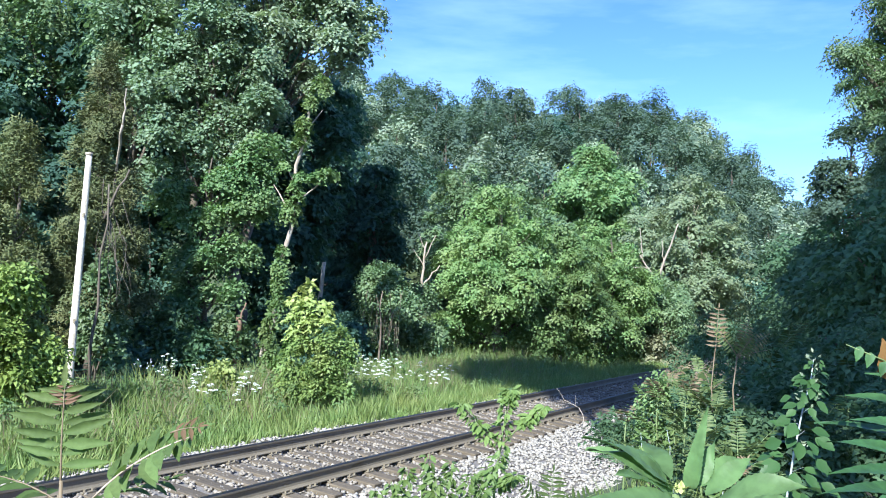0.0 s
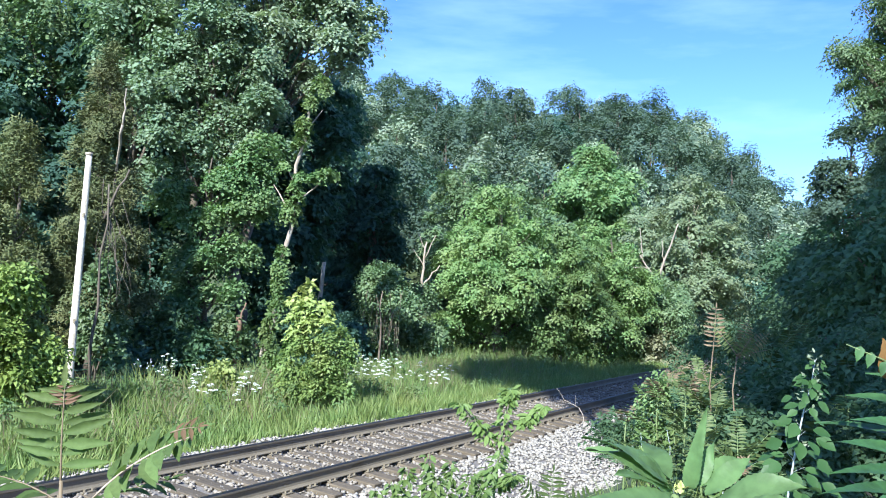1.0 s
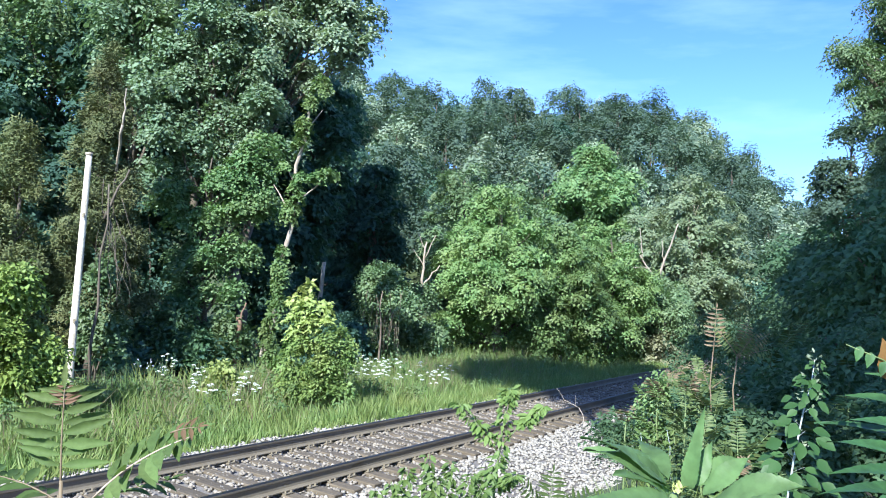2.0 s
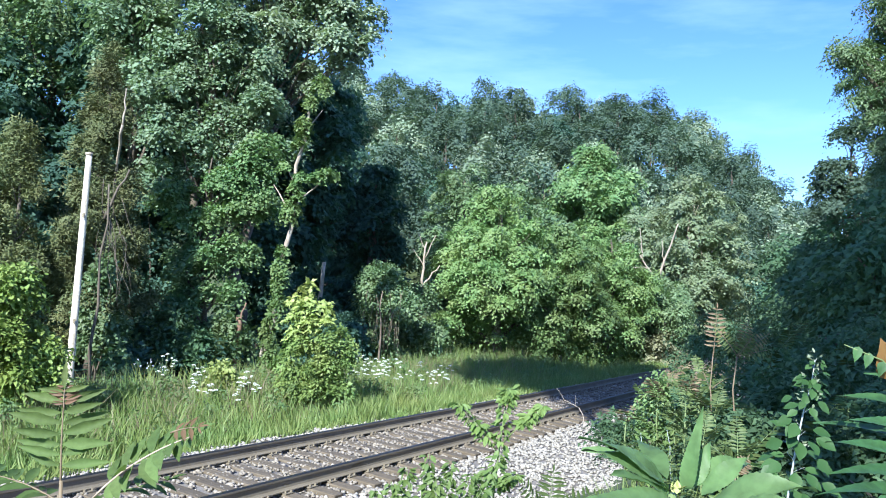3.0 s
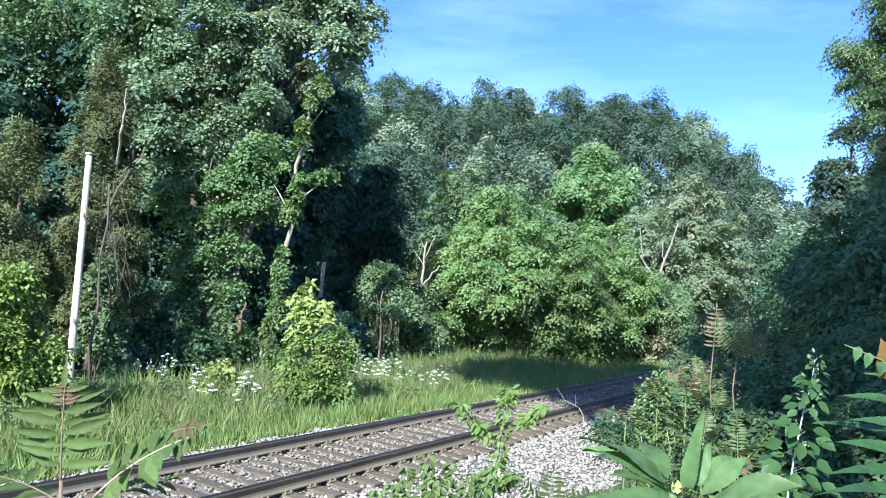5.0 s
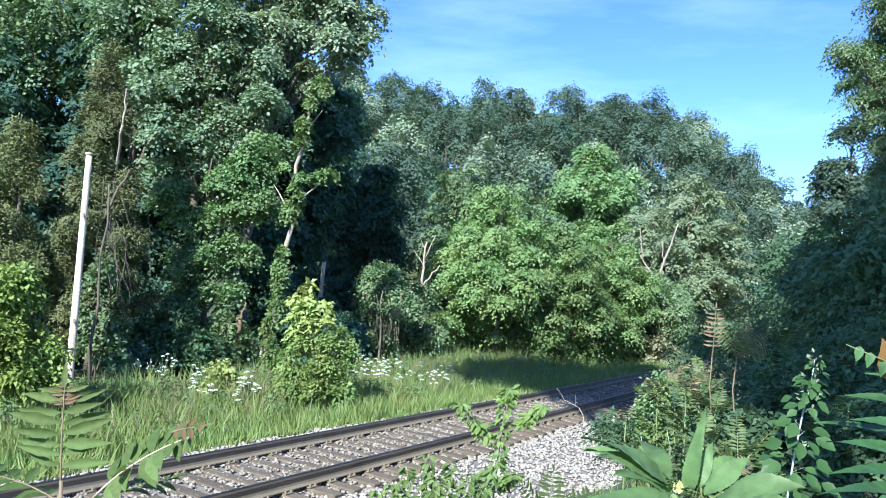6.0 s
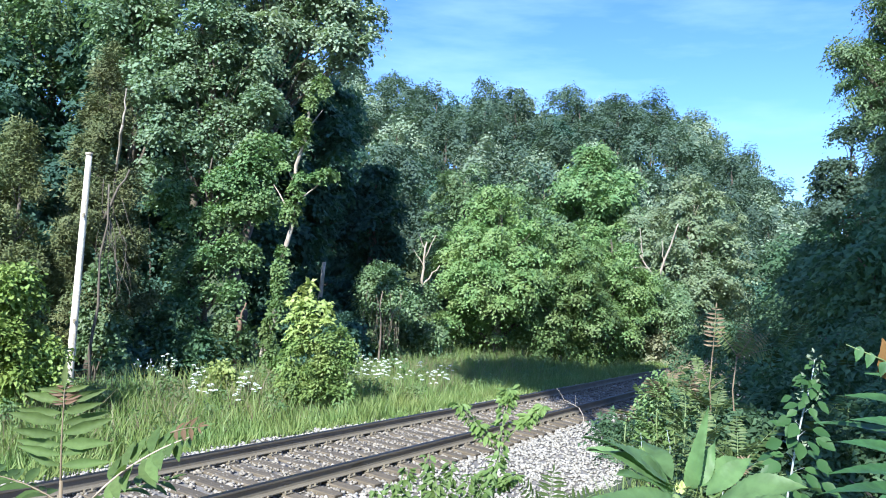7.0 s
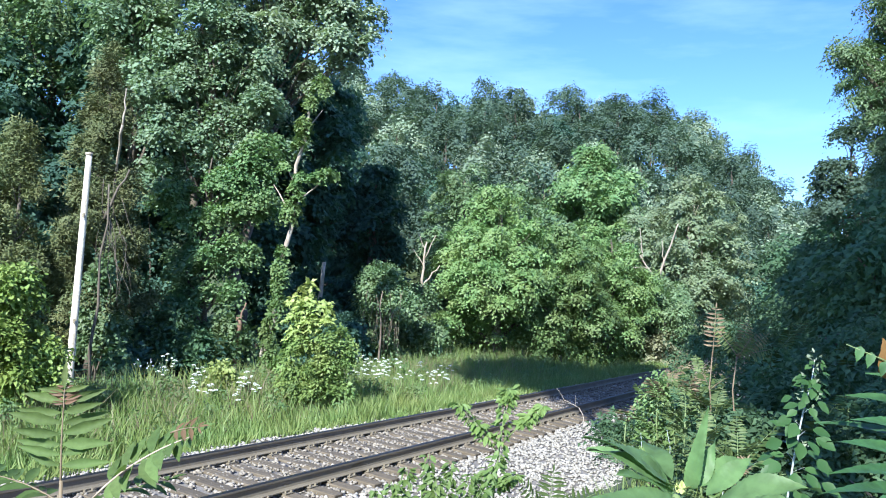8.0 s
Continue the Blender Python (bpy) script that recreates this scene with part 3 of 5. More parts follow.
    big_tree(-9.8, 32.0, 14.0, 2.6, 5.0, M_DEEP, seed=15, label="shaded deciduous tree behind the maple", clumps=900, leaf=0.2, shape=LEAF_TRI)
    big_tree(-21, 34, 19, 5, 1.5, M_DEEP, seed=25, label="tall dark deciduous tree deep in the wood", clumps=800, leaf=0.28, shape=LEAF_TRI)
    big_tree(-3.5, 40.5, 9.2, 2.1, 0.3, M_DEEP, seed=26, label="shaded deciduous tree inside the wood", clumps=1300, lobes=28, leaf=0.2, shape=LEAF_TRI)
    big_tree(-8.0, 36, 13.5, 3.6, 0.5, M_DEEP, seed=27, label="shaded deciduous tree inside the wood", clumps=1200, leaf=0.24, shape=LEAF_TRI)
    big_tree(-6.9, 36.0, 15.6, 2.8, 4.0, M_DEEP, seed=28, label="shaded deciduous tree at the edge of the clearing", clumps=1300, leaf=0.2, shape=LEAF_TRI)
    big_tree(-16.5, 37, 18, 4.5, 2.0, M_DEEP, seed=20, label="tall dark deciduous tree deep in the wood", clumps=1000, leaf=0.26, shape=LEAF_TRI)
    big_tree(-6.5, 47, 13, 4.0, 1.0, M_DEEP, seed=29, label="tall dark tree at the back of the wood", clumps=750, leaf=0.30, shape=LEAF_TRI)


def mid_woods():
    big_tree(2.6, 37.6, 8.0, 3.3, -0.3, M_BRIGHT, seed=31, label="rounded light green tree beyond the track", clumps=2900, lobes=46, leaf=0.122, size=0.18, per=42, shape=LEAF_TRI)
    big_tree(5.6, 38.6, 6.6, 2.6, -0.3, M_BRIGHT, seed=39, label="light green bushy tree beyond the track", clumps=1900, lobes=34, leaf=0.122, size=0.18, per=38, shape=LEAF_TRI)
    big_tree(8.4, 41, 7.2, 2.9, -0.3, M_BRIGHT, seed=32, label="light green bushy tree beyond the track", clumps=2000, lobes=34, leaf=0.122, size=0.18, per=38, shape=LEAF_TRI)
    big_tree(11.4, 43, 5.0, 2.8, 0.1, M_MAPLE, seed=33, label="green bushy tree at the bend of the track", clumps=1531, leaf=0.125, shape=LEAF_TRI, per=34)
    big_tree(14.7, 49, 11.3, 4.3, 0.8, M_POPLAR, M_PALEBARK, seed=34, label="silvery green poplar with pale forked limbs", clumps=2067, lobes=34, leaf=0.17, shape=LEAF_TRI, per=34)
    big_tree(12.5, 69, 15.4, 4.3, 5.5, M_EMERALD, seed=35, label="fresh green broad-crowned tree below the hill", clumps=1300, leaf=0.27, size=0.34, shape=LEAF_TRI, per=34, big=0.5, lobes=28)
    big_tree(5, 60, 11.5, 4.6, 1.0, M_MAPLE, seed=36, label="green deciduous tree at the hill's foot", clumps=988, leaf=0.23, size=0.30, shape=LEAF_TRI, per=32)
    big_tree(21, 62, 9.0, 4.0, 1.0, M_DEEP, seed=37, label="dark green deciduous tree at the hill's foot", clumps=988, leaf=0.28, size=0.4, shape=LEAF_TRI)
    big_tree(1.0, 46.5, 10.5, 3.0, 0.5, M_MAPLE, seed=38, label="deciduous tree between the wood and the clearing", clumps=1078, leaf=0.18, shape=LEAF_TRI, per=36)
    big_tree(27, 62, 6.5, 4.0, 0.5, M_DEEP, seed=40, label="dark green deciduous tree at the valley's bend", clumps=899, leaf=0.28, size=0.4, shape=LEAF_TRI)


def right_woods():
    base = gz(11.9, 20)
    crown = [(x - 11.9, dy, z - base, r, r * 1.2, r * 0.85) for x, dy, z, r in (
        (9.75, 0.0, 9.15, 0.36), (10.05, 0.2, 9.3, 0.42), (10.25, 0.0, 8.5, 0.46), (10.55, 0.3, 9.0, 0.55), (10.65, 0.0, 10.3, 0.50), (10.95, 0.2, 9.7, 0.60), (10.35, 0.1, 7.95, 0.36),
        (10.7, 0.2, 8.1, 0.50), (10.75, 0.0, 7.45, 0.36), (11.05, 0.1, 7.1, 0.45), (11.15, 0.3, 8.2, 0.6), (11.2, 0.1, 6.2, 0.5), (11.0, 0.1, 5.2, 0.45), (11.4, 0.2, 4.2, 0.6),
        (11.6, 0.2, 10.4, 0.8), (11.7, 0.2, 9.0, 0.8), (11.9, 0.2, 7.4, 0.8), (12.4, 0.2, 6.0, 0.9), (12.6, 0.3, 8.6, 1.0), (12.4, 0.2, 10.6, 0.9), (12.0, 0.2, 11.8, 0.8), (11.0, 0.2, 6.6, 0.45), (11.5, 0.1, 5.9, 0.7))]
    big_tree(11.9, 20, 12.3, 2.2, 1.2, M_MAPLE, seed=41, label="tall tree with drooping foliage beside the track", clumps=2600, per=36, leaf=0.085, aspect=0.55, size=0.14, shape=LEAF_TRI, own=crown, droop=0.8)
    # unseen tall trees added along the line behind the camera, to cast shade on the track's bend, the far verge and the
    # thicket
    for x, y, lean, height, radius, low, label, seed in ((2.3, -5.2, -0.41, 29.0, 3.8, 20.5, "unseen very tall leaning tree added on the near bank for its shade", 46), (1.7, -4.2, -0.26, 29.5, 3.6, 15.5, "unseen tall leaning tree added on the near bank for its shade", 47),
                                                         (0.75, -3.2, 0.0, 13.0, 1.35, 7.5, "unseen slim leafy tree added on the near bank for its shade", 57), (2.4, -3.4, 0.0, 16.5, 2.6, 6.5, "unseen leafy tree added on the near bank for its shade", 49), (3.6, -3.0, 0.0, 22.0, 2.8, 10.0, "unseen tall slender tree added on the near bank for its shade", 50),
                                                         (6.0, -2.6, 0.0, 20.5, 3.0, 10.0, "unseen tall slender tree added on the near bank for its shade", 53), (5.8, -4.0, 0.0, 15.0, 3.0, 6.5, "unseen leafy tree added on the near bank for its shade", 56)):
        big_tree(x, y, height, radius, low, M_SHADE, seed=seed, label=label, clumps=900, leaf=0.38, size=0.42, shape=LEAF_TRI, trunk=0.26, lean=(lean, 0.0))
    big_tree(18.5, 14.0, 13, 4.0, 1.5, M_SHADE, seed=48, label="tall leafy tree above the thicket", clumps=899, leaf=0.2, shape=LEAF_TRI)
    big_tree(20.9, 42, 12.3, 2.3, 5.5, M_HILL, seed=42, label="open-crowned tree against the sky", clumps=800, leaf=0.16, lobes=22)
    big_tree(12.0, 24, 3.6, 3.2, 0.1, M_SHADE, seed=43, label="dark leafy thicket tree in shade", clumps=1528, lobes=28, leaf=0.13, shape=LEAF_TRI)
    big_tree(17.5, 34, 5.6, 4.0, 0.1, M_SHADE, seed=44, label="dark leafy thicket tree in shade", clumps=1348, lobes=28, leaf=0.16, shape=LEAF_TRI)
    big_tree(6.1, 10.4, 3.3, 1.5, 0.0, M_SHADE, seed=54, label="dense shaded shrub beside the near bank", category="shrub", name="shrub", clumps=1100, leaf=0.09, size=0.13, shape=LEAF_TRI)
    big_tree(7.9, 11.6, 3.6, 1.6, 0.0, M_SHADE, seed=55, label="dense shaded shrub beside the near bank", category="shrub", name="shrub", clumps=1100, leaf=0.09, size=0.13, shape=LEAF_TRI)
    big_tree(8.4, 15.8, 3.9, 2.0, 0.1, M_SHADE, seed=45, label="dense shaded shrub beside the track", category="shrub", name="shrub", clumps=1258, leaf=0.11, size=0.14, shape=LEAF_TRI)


hill_woods()
left_woods()
mid_woods()
right_woods()


# ---- verge ----
BLADE = (np.array([(-0.5, 0, 0), (0.5, 0, 0), (-0.38, 0.55, 0.07), (0.38, 0.55, 0.07), (0, 1, 0.30)]), np.array([(0, 1, 3), (0, 3, 2), (2, 3, 4)]))
LANCE = (np.array([(0, 0, 0), (0.36, 0.22, 0.05), (0.5, 0.45, 0.05), (0.3, 0.75, 0.0), (0, 1, -0.10), (-0.3, 0.75, 0.0), (-0.5, 0.45, 0.05), (-0.36, 0.22, 0.05), (0, 0.45, -0.03)]),
         np.array([(0, 1, 8), (1, 2, 8), (2, 3, 8), (3, 4, 8), (4, 5, 8), (5, 6, 8), (6, 7, 8), (7, 0, 8)]))


def blades(rng, count, s0, s1, l0, l1, h0, h1, width, fall=0.0, near=1.0):
    own = rng.integers(0, max(1, count // 22), count)
    mid_s = s0 + (s1 - s0) * rng.random(count // 22 + 1) ** near
    mid_l = l0 + (l1 - l0) * rng.random(count // 22 + 1)
    vigour = (0.65 + 0.7 * rng.random(count // 22 + 1))[own]
    out = rng.normal(0, 0.15, (count, 2))
    s, l = mid_s[own] + out[:, 0], np.clip(mid_l[own] + out[:, 1], l0 - 0.05, l1)
    q = l + bow(s)
    x, y = ALONG[0] * s + ACROSS[0] * q, ALONG[1] * s + ACROSS[1] * q
    z = ground_z(x, y)
    z = np.where(l < 10.9, np.maximum(z, [bed_z(k) for k in l]), z)
    patch = 0.75 + 0.5 * (0.5 + 0.5 * np.sin(x * 1.7 + 1.1 * np.sin(y * 0.8)) * np.sin(y * 1.3 + x * 0.5))
    h = (h0 + (h1 - h0) * rng.random(count)) * patch * vigour
    h *= np.clip((l - l0) / 2.2 + 0.4, 0.4, 1.15)
    a = rng.uniform(0, 2 * math.pi, count)
    nrm = np.stack([np.cos(a), np.sin(a), 0.1 + 0 * a], 1)
    ax = np.stack([0.35 * np.cos(a), 0.35 * np.sin(a), 1.0 + 0 * a], 1) + rng.normal(0, 0.24, (count, 3))
    spread = 2.0 * (out[:, :1] * ALONG + out[:, 1:] * ACROSS)
    ax[:, :2] += spread
    ax[:, 2] -= fall * rng.random(count)
    return scatter_leaves(np.stack([x, y, z - 0.02], 1), nrm, ax, h, width * (0.7 + 0.6 * rng.random(count)), BLADE)


def verge_grass():
    rng = np.random.default_rng(51)
    a = blades(rng, 64000, 2, 34, 9.62, 16.5, 0.20, 0.58, 0.025, near=0.85)
    b = blades(rng, 16000, 28, 52, 9.6, 18.5, 0.35, 0.8, 0.03)
    c = blades(rng, 12000, 13.5, 46, 9.32, 10.5, 0.30, 0.60, 0.024)
    v = np.concatenate([a[0], b[0], c[0]])
    f = np.concatenate([a[1], b[1] + len(a[0]), c[1] + len(a[0]) + len(b[0])])
    me = mesh_from("verge_grass", v, f)
    me.materials.append(M_GRASS)
    tagged(new("verge_grass", me), "tall bright green grass along the far side of the track", "grass", kind="stuff")
    v, f = blades(rng, 10000, 4, 34, 10.9, 15.8, 0.40, 0.75, 0.013, fall=0.3)
    me = mesh_from("dry_grass", v, f)
    me.materials.append(M_DRY)
    tagged(new("dry_grass", me), "straw-coloured seed stalks among the green grass", "grass", kind="stuff")
    v, f = blades(rng, 8000, -6, 14, -3.0, 2.6, 0.12, 0.38, 0.012)
    me = mesh_from("bank_grass", v, f)
    me.materials.append(M_GRASS)
    tagged(new("bank_grass", me), "short green grass on the near bank", "grass", kind="stuff")


def verge_weeds():
    """Broad-leaved weeds scattered through the grass."""
    rng = np.random.default_rng(57)
    lobes = []
    for i in range(420):
        s, l = rng.uniform(5, 40), 10.7 + 5.6 * rng.random() ** 0.7
        x, y, z = track_point(s, l, 0)
        r = rng.uniform(0.12, 0.34)
        lobes.append((x, y, gz(x, y) + rng.uniform(0.15, 0.5), r, r, r * 1.2))
    v, f = lobe_leaves(rng, lobes, 2200, 12, 0.08, 0.085, 0.5, subs=3)
    me = mesh_from("verge_weeds", v, f)
    me.materials.append(M_BRIGHT)
    tagged(new("verge_weeds", me), "leafy green weeds scattered through the verge grass", "weeds", kind="stuff")


def undergrowth():
    """Low leafy weeds under the wood and along the bank."""
    rng = np.random.default_rng(52)
    lobes = []
    for i in range(420):
        s, l = rng.uniform(4, 50), rng.uniform(17.2, 34)
        x, y, z = track_point(s, l, 0)
        r = rng.uniform(0.6, 1.3)
        lobes.append((x, y, gz(x, y) + 0.3 * r, r, r, r * rng.uniform(0.5, 1.0)))
    v, f = lobe_leaves(rng, lobes, 2600, 18, 0.22, 0.2, 0.75, shape=LEAF_TRI)
    me = mesh_from("undergrowth", v, f)
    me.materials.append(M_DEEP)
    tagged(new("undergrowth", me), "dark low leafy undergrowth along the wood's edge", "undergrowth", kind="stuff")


def shrub(x, y, h, r, mat, seed, label, clumps=420, per=22, leaf=0.12, size=0.16, lobes=12, stems=5, aspect=0.7, shape=LEAF_FOLD, name="shrub", group="", squash=0.85, own=None, crest=None, droop=0.35):
    rng = np.random.default_rng(seed)
    ob = thing(name, (x, y, gz(x, y)), label, "shrub", group)
    lb = list(own) if own else crown_lobes(rng, h, r, 0.05, lobes, squash=squash, big=0.45)
    for i in range(stems):
        q = lb[rng.integers(0, len(lb))]
        tb = Tubes()
        tb.add(bent((rng.normal(0, 0.08), rng.normal(0, 0.08), -0.1), q[:3], 5, 0.05, rng, 0.02), 0.012 * (1 + h / 2), 0.006, 6)
        part("stem", tb.mesh("stem"), M_BARK, ob)
    v, f = lobe_leaves(rng, lb, clumps, per, size, leaf, aspect, 0.65, shape, droop)
    part("foliage", mesh_from("foliage", v, f), mat, ob, kind="stuff")
    if crest:
        v, f = lobe_leaves(rng, crest[0], crest[1], 9, 0.075, crest[2], 0.66, 0.6, LEAF_LOBED, 0.7, subs=3)
        part("crest", mesh_from("crest", v, f), crest[3], ob, "pale yellow-green young leaves", "stuff")
    return ob


def verge_shrubs():
    # box elder sapling: a narrow leader of pale young leaves above a wide skirt
    base = gz(-2.9, 20)
    skirt = [(x + 2.9, dy, z - base, r, r, 0.85 * r) for x, dy, z, r in (
        (-2.36, 0.0, 1.55, 0.20), (-2.25, 0.1, 1.15, 0.28), (-2.75, -0.2, 1.3, 0.32), (-3.3, -0.1, 1.25, 0.34), (-3.5, 0.0, 0.75, 0.36), (-2.9, -0.3, 0.75, 0.42), (-2.3, 0.0, 0.7, 0.36),
        (-3.6, 0.1, 0.3, 0.28), (-3.0, -0.3, 0.25, 0.38), (-2.35, -0.1, 0.25, 0.32), (-3.3, 0.1, 1.7, 0.25))]
    leader = [(x + 2.9, dy, z - base, r, r, 0.8 * r) for x, dy, z, r in (
        (-3.25, 0.0, 2.72, 0.12), (-3.32, 0.0, 2.50, 0.16), (-3.58, 0.0, 2.28, 0.18), (-3.18, -0.1, 2.25, 0.22), (-2.85, 0.0, 2.25, 0.16), (-3.58, 0.0, 1.85, 0.18), (-3.1, -0.15, 1.85, 0.24), (-3.4, -0.1, 2.02, 0.22), (-2.75, -0.1, 1.85, 0.14), (-3.4, -0.1, 1.55, 0.2))]
    shrub(-2.9, 20, 2.9, 0.9, M_SAPLING, 61, "bright yellow-green box elder sapling in the verge grass", 560, 20, 0.085, 0.10, 16, aspect=0.6, own=skirt, crest=(leader, 130, 0.13, M_YELLOW))
    shrub(-5.1, 19.8, 1.0, 0.42, M_YELLOW, 62, "small yellow-green shrub among white wildflowers", 75, 12, 0.12, 0.10, 8, shape=LEAF_LOBED, droop=0.7)
    shrub(-8.95, 21.7, 3.2, 0.62, M_MAPLE, 65, "green shrub behind the leaning wooden pole", 380, 22, 0.12, 0.15, 12)
    shrub(-8.0, 15.4, 3.0, 0.80, M_VINE, 63, "bright green vine-covered shrub below the cedar", 950, 24, 0.105, 0.15, 18, aspect=0.6, droop=1.0)
    shrub(-10.9, 18.0, 2.9, 1.05, M_VINE, 64, "bright green vine-covered shrub below the cedar", 800, 24, 0.11, 0.16, 16, aspect=0.6, droop=1.0)
    shrub(-7.9, 25.0, 2.2, 1.1, M_SHADE, 66, "blue-green shrub at the foot of the maple", 380, 22, 0.14, 0.18, 10)
    shrub(-6.6, 25.6, 1.8, 0.9, M_MAPLE, 67, "green shrub at the foot of the maple", 260, 22, 0.14, 0.18, 8)
    shrub(-2.3, 32.5, 4.2, 1.5, M_MAPLE, 68, "green shrub before the dark clearing", 900, 24, 0.115, 0.2, 14)
    # M_DEEP shrubs: shade under the trees comes from their leaf colour
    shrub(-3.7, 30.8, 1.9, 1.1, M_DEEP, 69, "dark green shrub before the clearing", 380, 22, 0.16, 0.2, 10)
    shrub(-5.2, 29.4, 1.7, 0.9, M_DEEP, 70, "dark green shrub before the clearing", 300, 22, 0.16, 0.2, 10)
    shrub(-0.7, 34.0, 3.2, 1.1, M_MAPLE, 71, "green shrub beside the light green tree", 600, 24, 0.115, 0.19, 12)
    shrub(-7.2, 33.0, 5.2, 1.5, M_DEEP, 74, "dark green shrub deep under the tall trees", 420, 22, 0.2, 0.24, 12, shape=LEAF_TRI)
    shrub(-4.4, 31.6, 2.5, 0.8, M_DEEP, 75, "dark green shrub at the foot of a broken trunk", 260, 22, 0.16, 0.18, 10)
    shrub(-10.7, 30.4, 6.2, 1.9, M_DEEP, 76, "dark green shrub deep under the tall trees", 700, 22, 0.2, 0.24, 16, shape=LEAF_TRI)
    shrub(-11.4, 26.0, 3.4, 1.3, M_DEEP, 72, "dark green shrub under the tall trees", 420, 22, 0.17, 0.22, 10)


def flowers():
    rng = np.random.default_rng(73)
    protos = []
    for k in range(3):
        ob = thing("wild_carrot", (0, 0, 0), "white-flowered wild carrot standing in the verge grass", "wildflower", "wild carrots in the verge")
        tb = Tubes()
        h = 0.64 + 0.11 * k
        heads = [(0.0, 0.0, h), (0.10, 0.06, h * 0.86), (-0.09, 0.05, h * 0.8)][: 2 + k % 2]
        for q in heads:
            tb.add(bent((0, 0, -0.05), q, 4, 0.0, rng, 0.02), 0.008, 0.004, 5)
        part("stem", tb.mesh("stem"), M_STEM, ob)
        for i, q in enumerate(heads):
            bm = bmesh.new()
            r = 0.060 if i == 0 else 0.042
            for j in range(16):
                a, d = rng.uniform(0, 6.28), r * math.sqrt(rng.random())
                bmesh.ops.create_icosphere(bm, subdivisions=1, radius=0.0135, matrix=Matrix.Translation((q[0] + d * math.cos(a), q[1] + d * math.sin(a), q[2] + 0.022 - 9.0 * d * d)) @ Matrix.Diagonal((1, 1, 0.9, 1)))
            part("flower_head", bm, M_FLOWER, ob)
        protos.append(ob)
    used = set()
    spots = []
    for i in range(44):
        spots.append((rng.uniform(-2.7, 0.5), rng.uniform(23.5, 28.5)))
    for i in range(16):
        spots.append((rng.uniform(-5.6, -4.1), rng.uniform(17.8, 20.8)))
    for i in range(10):
        spots.append((rng.uniform(-7.4, -5.6), rng.uniform(20.5, 22.5)))
    for x, y in spots:
        k = int(rng.integers(0, 3))
        m = pose(x, y, gz(x, y) + rng.uniform(-0.1, 0.1), rng.normal(0, 4), rng.normal(0, 4), rng.uniform(0, 360))
        if k in used:
            copy_thing(protos[k], m)
        else:
            used.add(k)
            protos[k].matrix_basis = m


def blue_flowers():
    """Slender branching stalks with small pale blue heads."""
    rng = np.random.default_rng(77)
    first = None
    for x, y in ((-7.72, 21.4), (-7.55, 21.7), (-7.36, 21.3), (-7.10, 21.2)):
        m = pose(x, y, gz(x, y), 0, rng.normal(0, 3), rng.uniform(0, 360))
        if first is not None:
            copy_thing(first, m)
            continue
        first = thing("blue_wildflower", (0, 0, 0), "tall stalk with small pale blue flowers in the grass", "wildflower", "blue wildflowers")
        first.matrix_basis = m
        tb = Tubes()
        tips = [(0.0, 0.0, 0.74), (0.08, 0.05, 0.64), (-0.07, 0.06, 0.58)]
        for q in tips:
            tb.add(bent((q[0] * 0.2, q[1] * 0.2, 0.0 if q[2] > 0.7 else q[2] - 0.28), q, 4, 0.02, rng, 0.01), 0.006, 0.003, 5)
        part("stem", tb.mesh("stem"), M_STEM, first)
        for q in tips:
            bm = bmesh.new()
            for k in range(8):
                a = k * math.pi / 4
                bmesh.ops.create_icosphere(bm, subdivisions=1, radius=0.010, matrix=Matrix.Translation((q[0] + 0.014 * math.cos(a), q[1] - 0.01, q[2] + 0.018 * math.sin(a))) @ Matrix.Diagonal((0.8, 0.4, 0.8, 1)))
            part("flower_head", bm, M_BLUE, first)


def utility_pole():
    ob = thing("utility_pole", (-8.84, 19.95, gz(-8.84, 19.95)), "leaning weathered wooden pole with no wires", "utility pole")
    rng = np.random.default_rng(81)
    tb = Tubes()
    top = np.array((-0.18, 0.5, 5.86))
    tb.add([top * t + np.array((0, 0, -0.4 * (1 - t))) for t in np.linspace(0, 1, 12)], 0.098, 0.075, 14, 0.05, rng)
    part("shaft", tb.mesh("shaft"), M_POLE, ob)
    tb = Tubes()
    tb.add([top + np.array((0, 0, -0.02)), top + np.array((0, 0, 0.05))], 0.094, 0.090, 14)
    part("cap", tb.mesh("cap"), M_PALEBARK, ob, "grey weathered cap")
    bm = bmesh.new()
    for z in (1.7, 4.3):
        c = top * (z / 5.86)
        bmesh.ops.create_cube(bm, size=1.0, matrix=Matrix.Translation((c[0] + 0.05, c[1] - 0.12, z)) @ Matrix.Diagonal((0.05, 0.03, 0.12, 1)))
    bmesh.ops.bevel(bm, geom=bm.edges[:], offset=0.006, segments=1, affect="EDGES")
    part("bracket", bm, M_RUST, ob, "small rusty metal bracket")


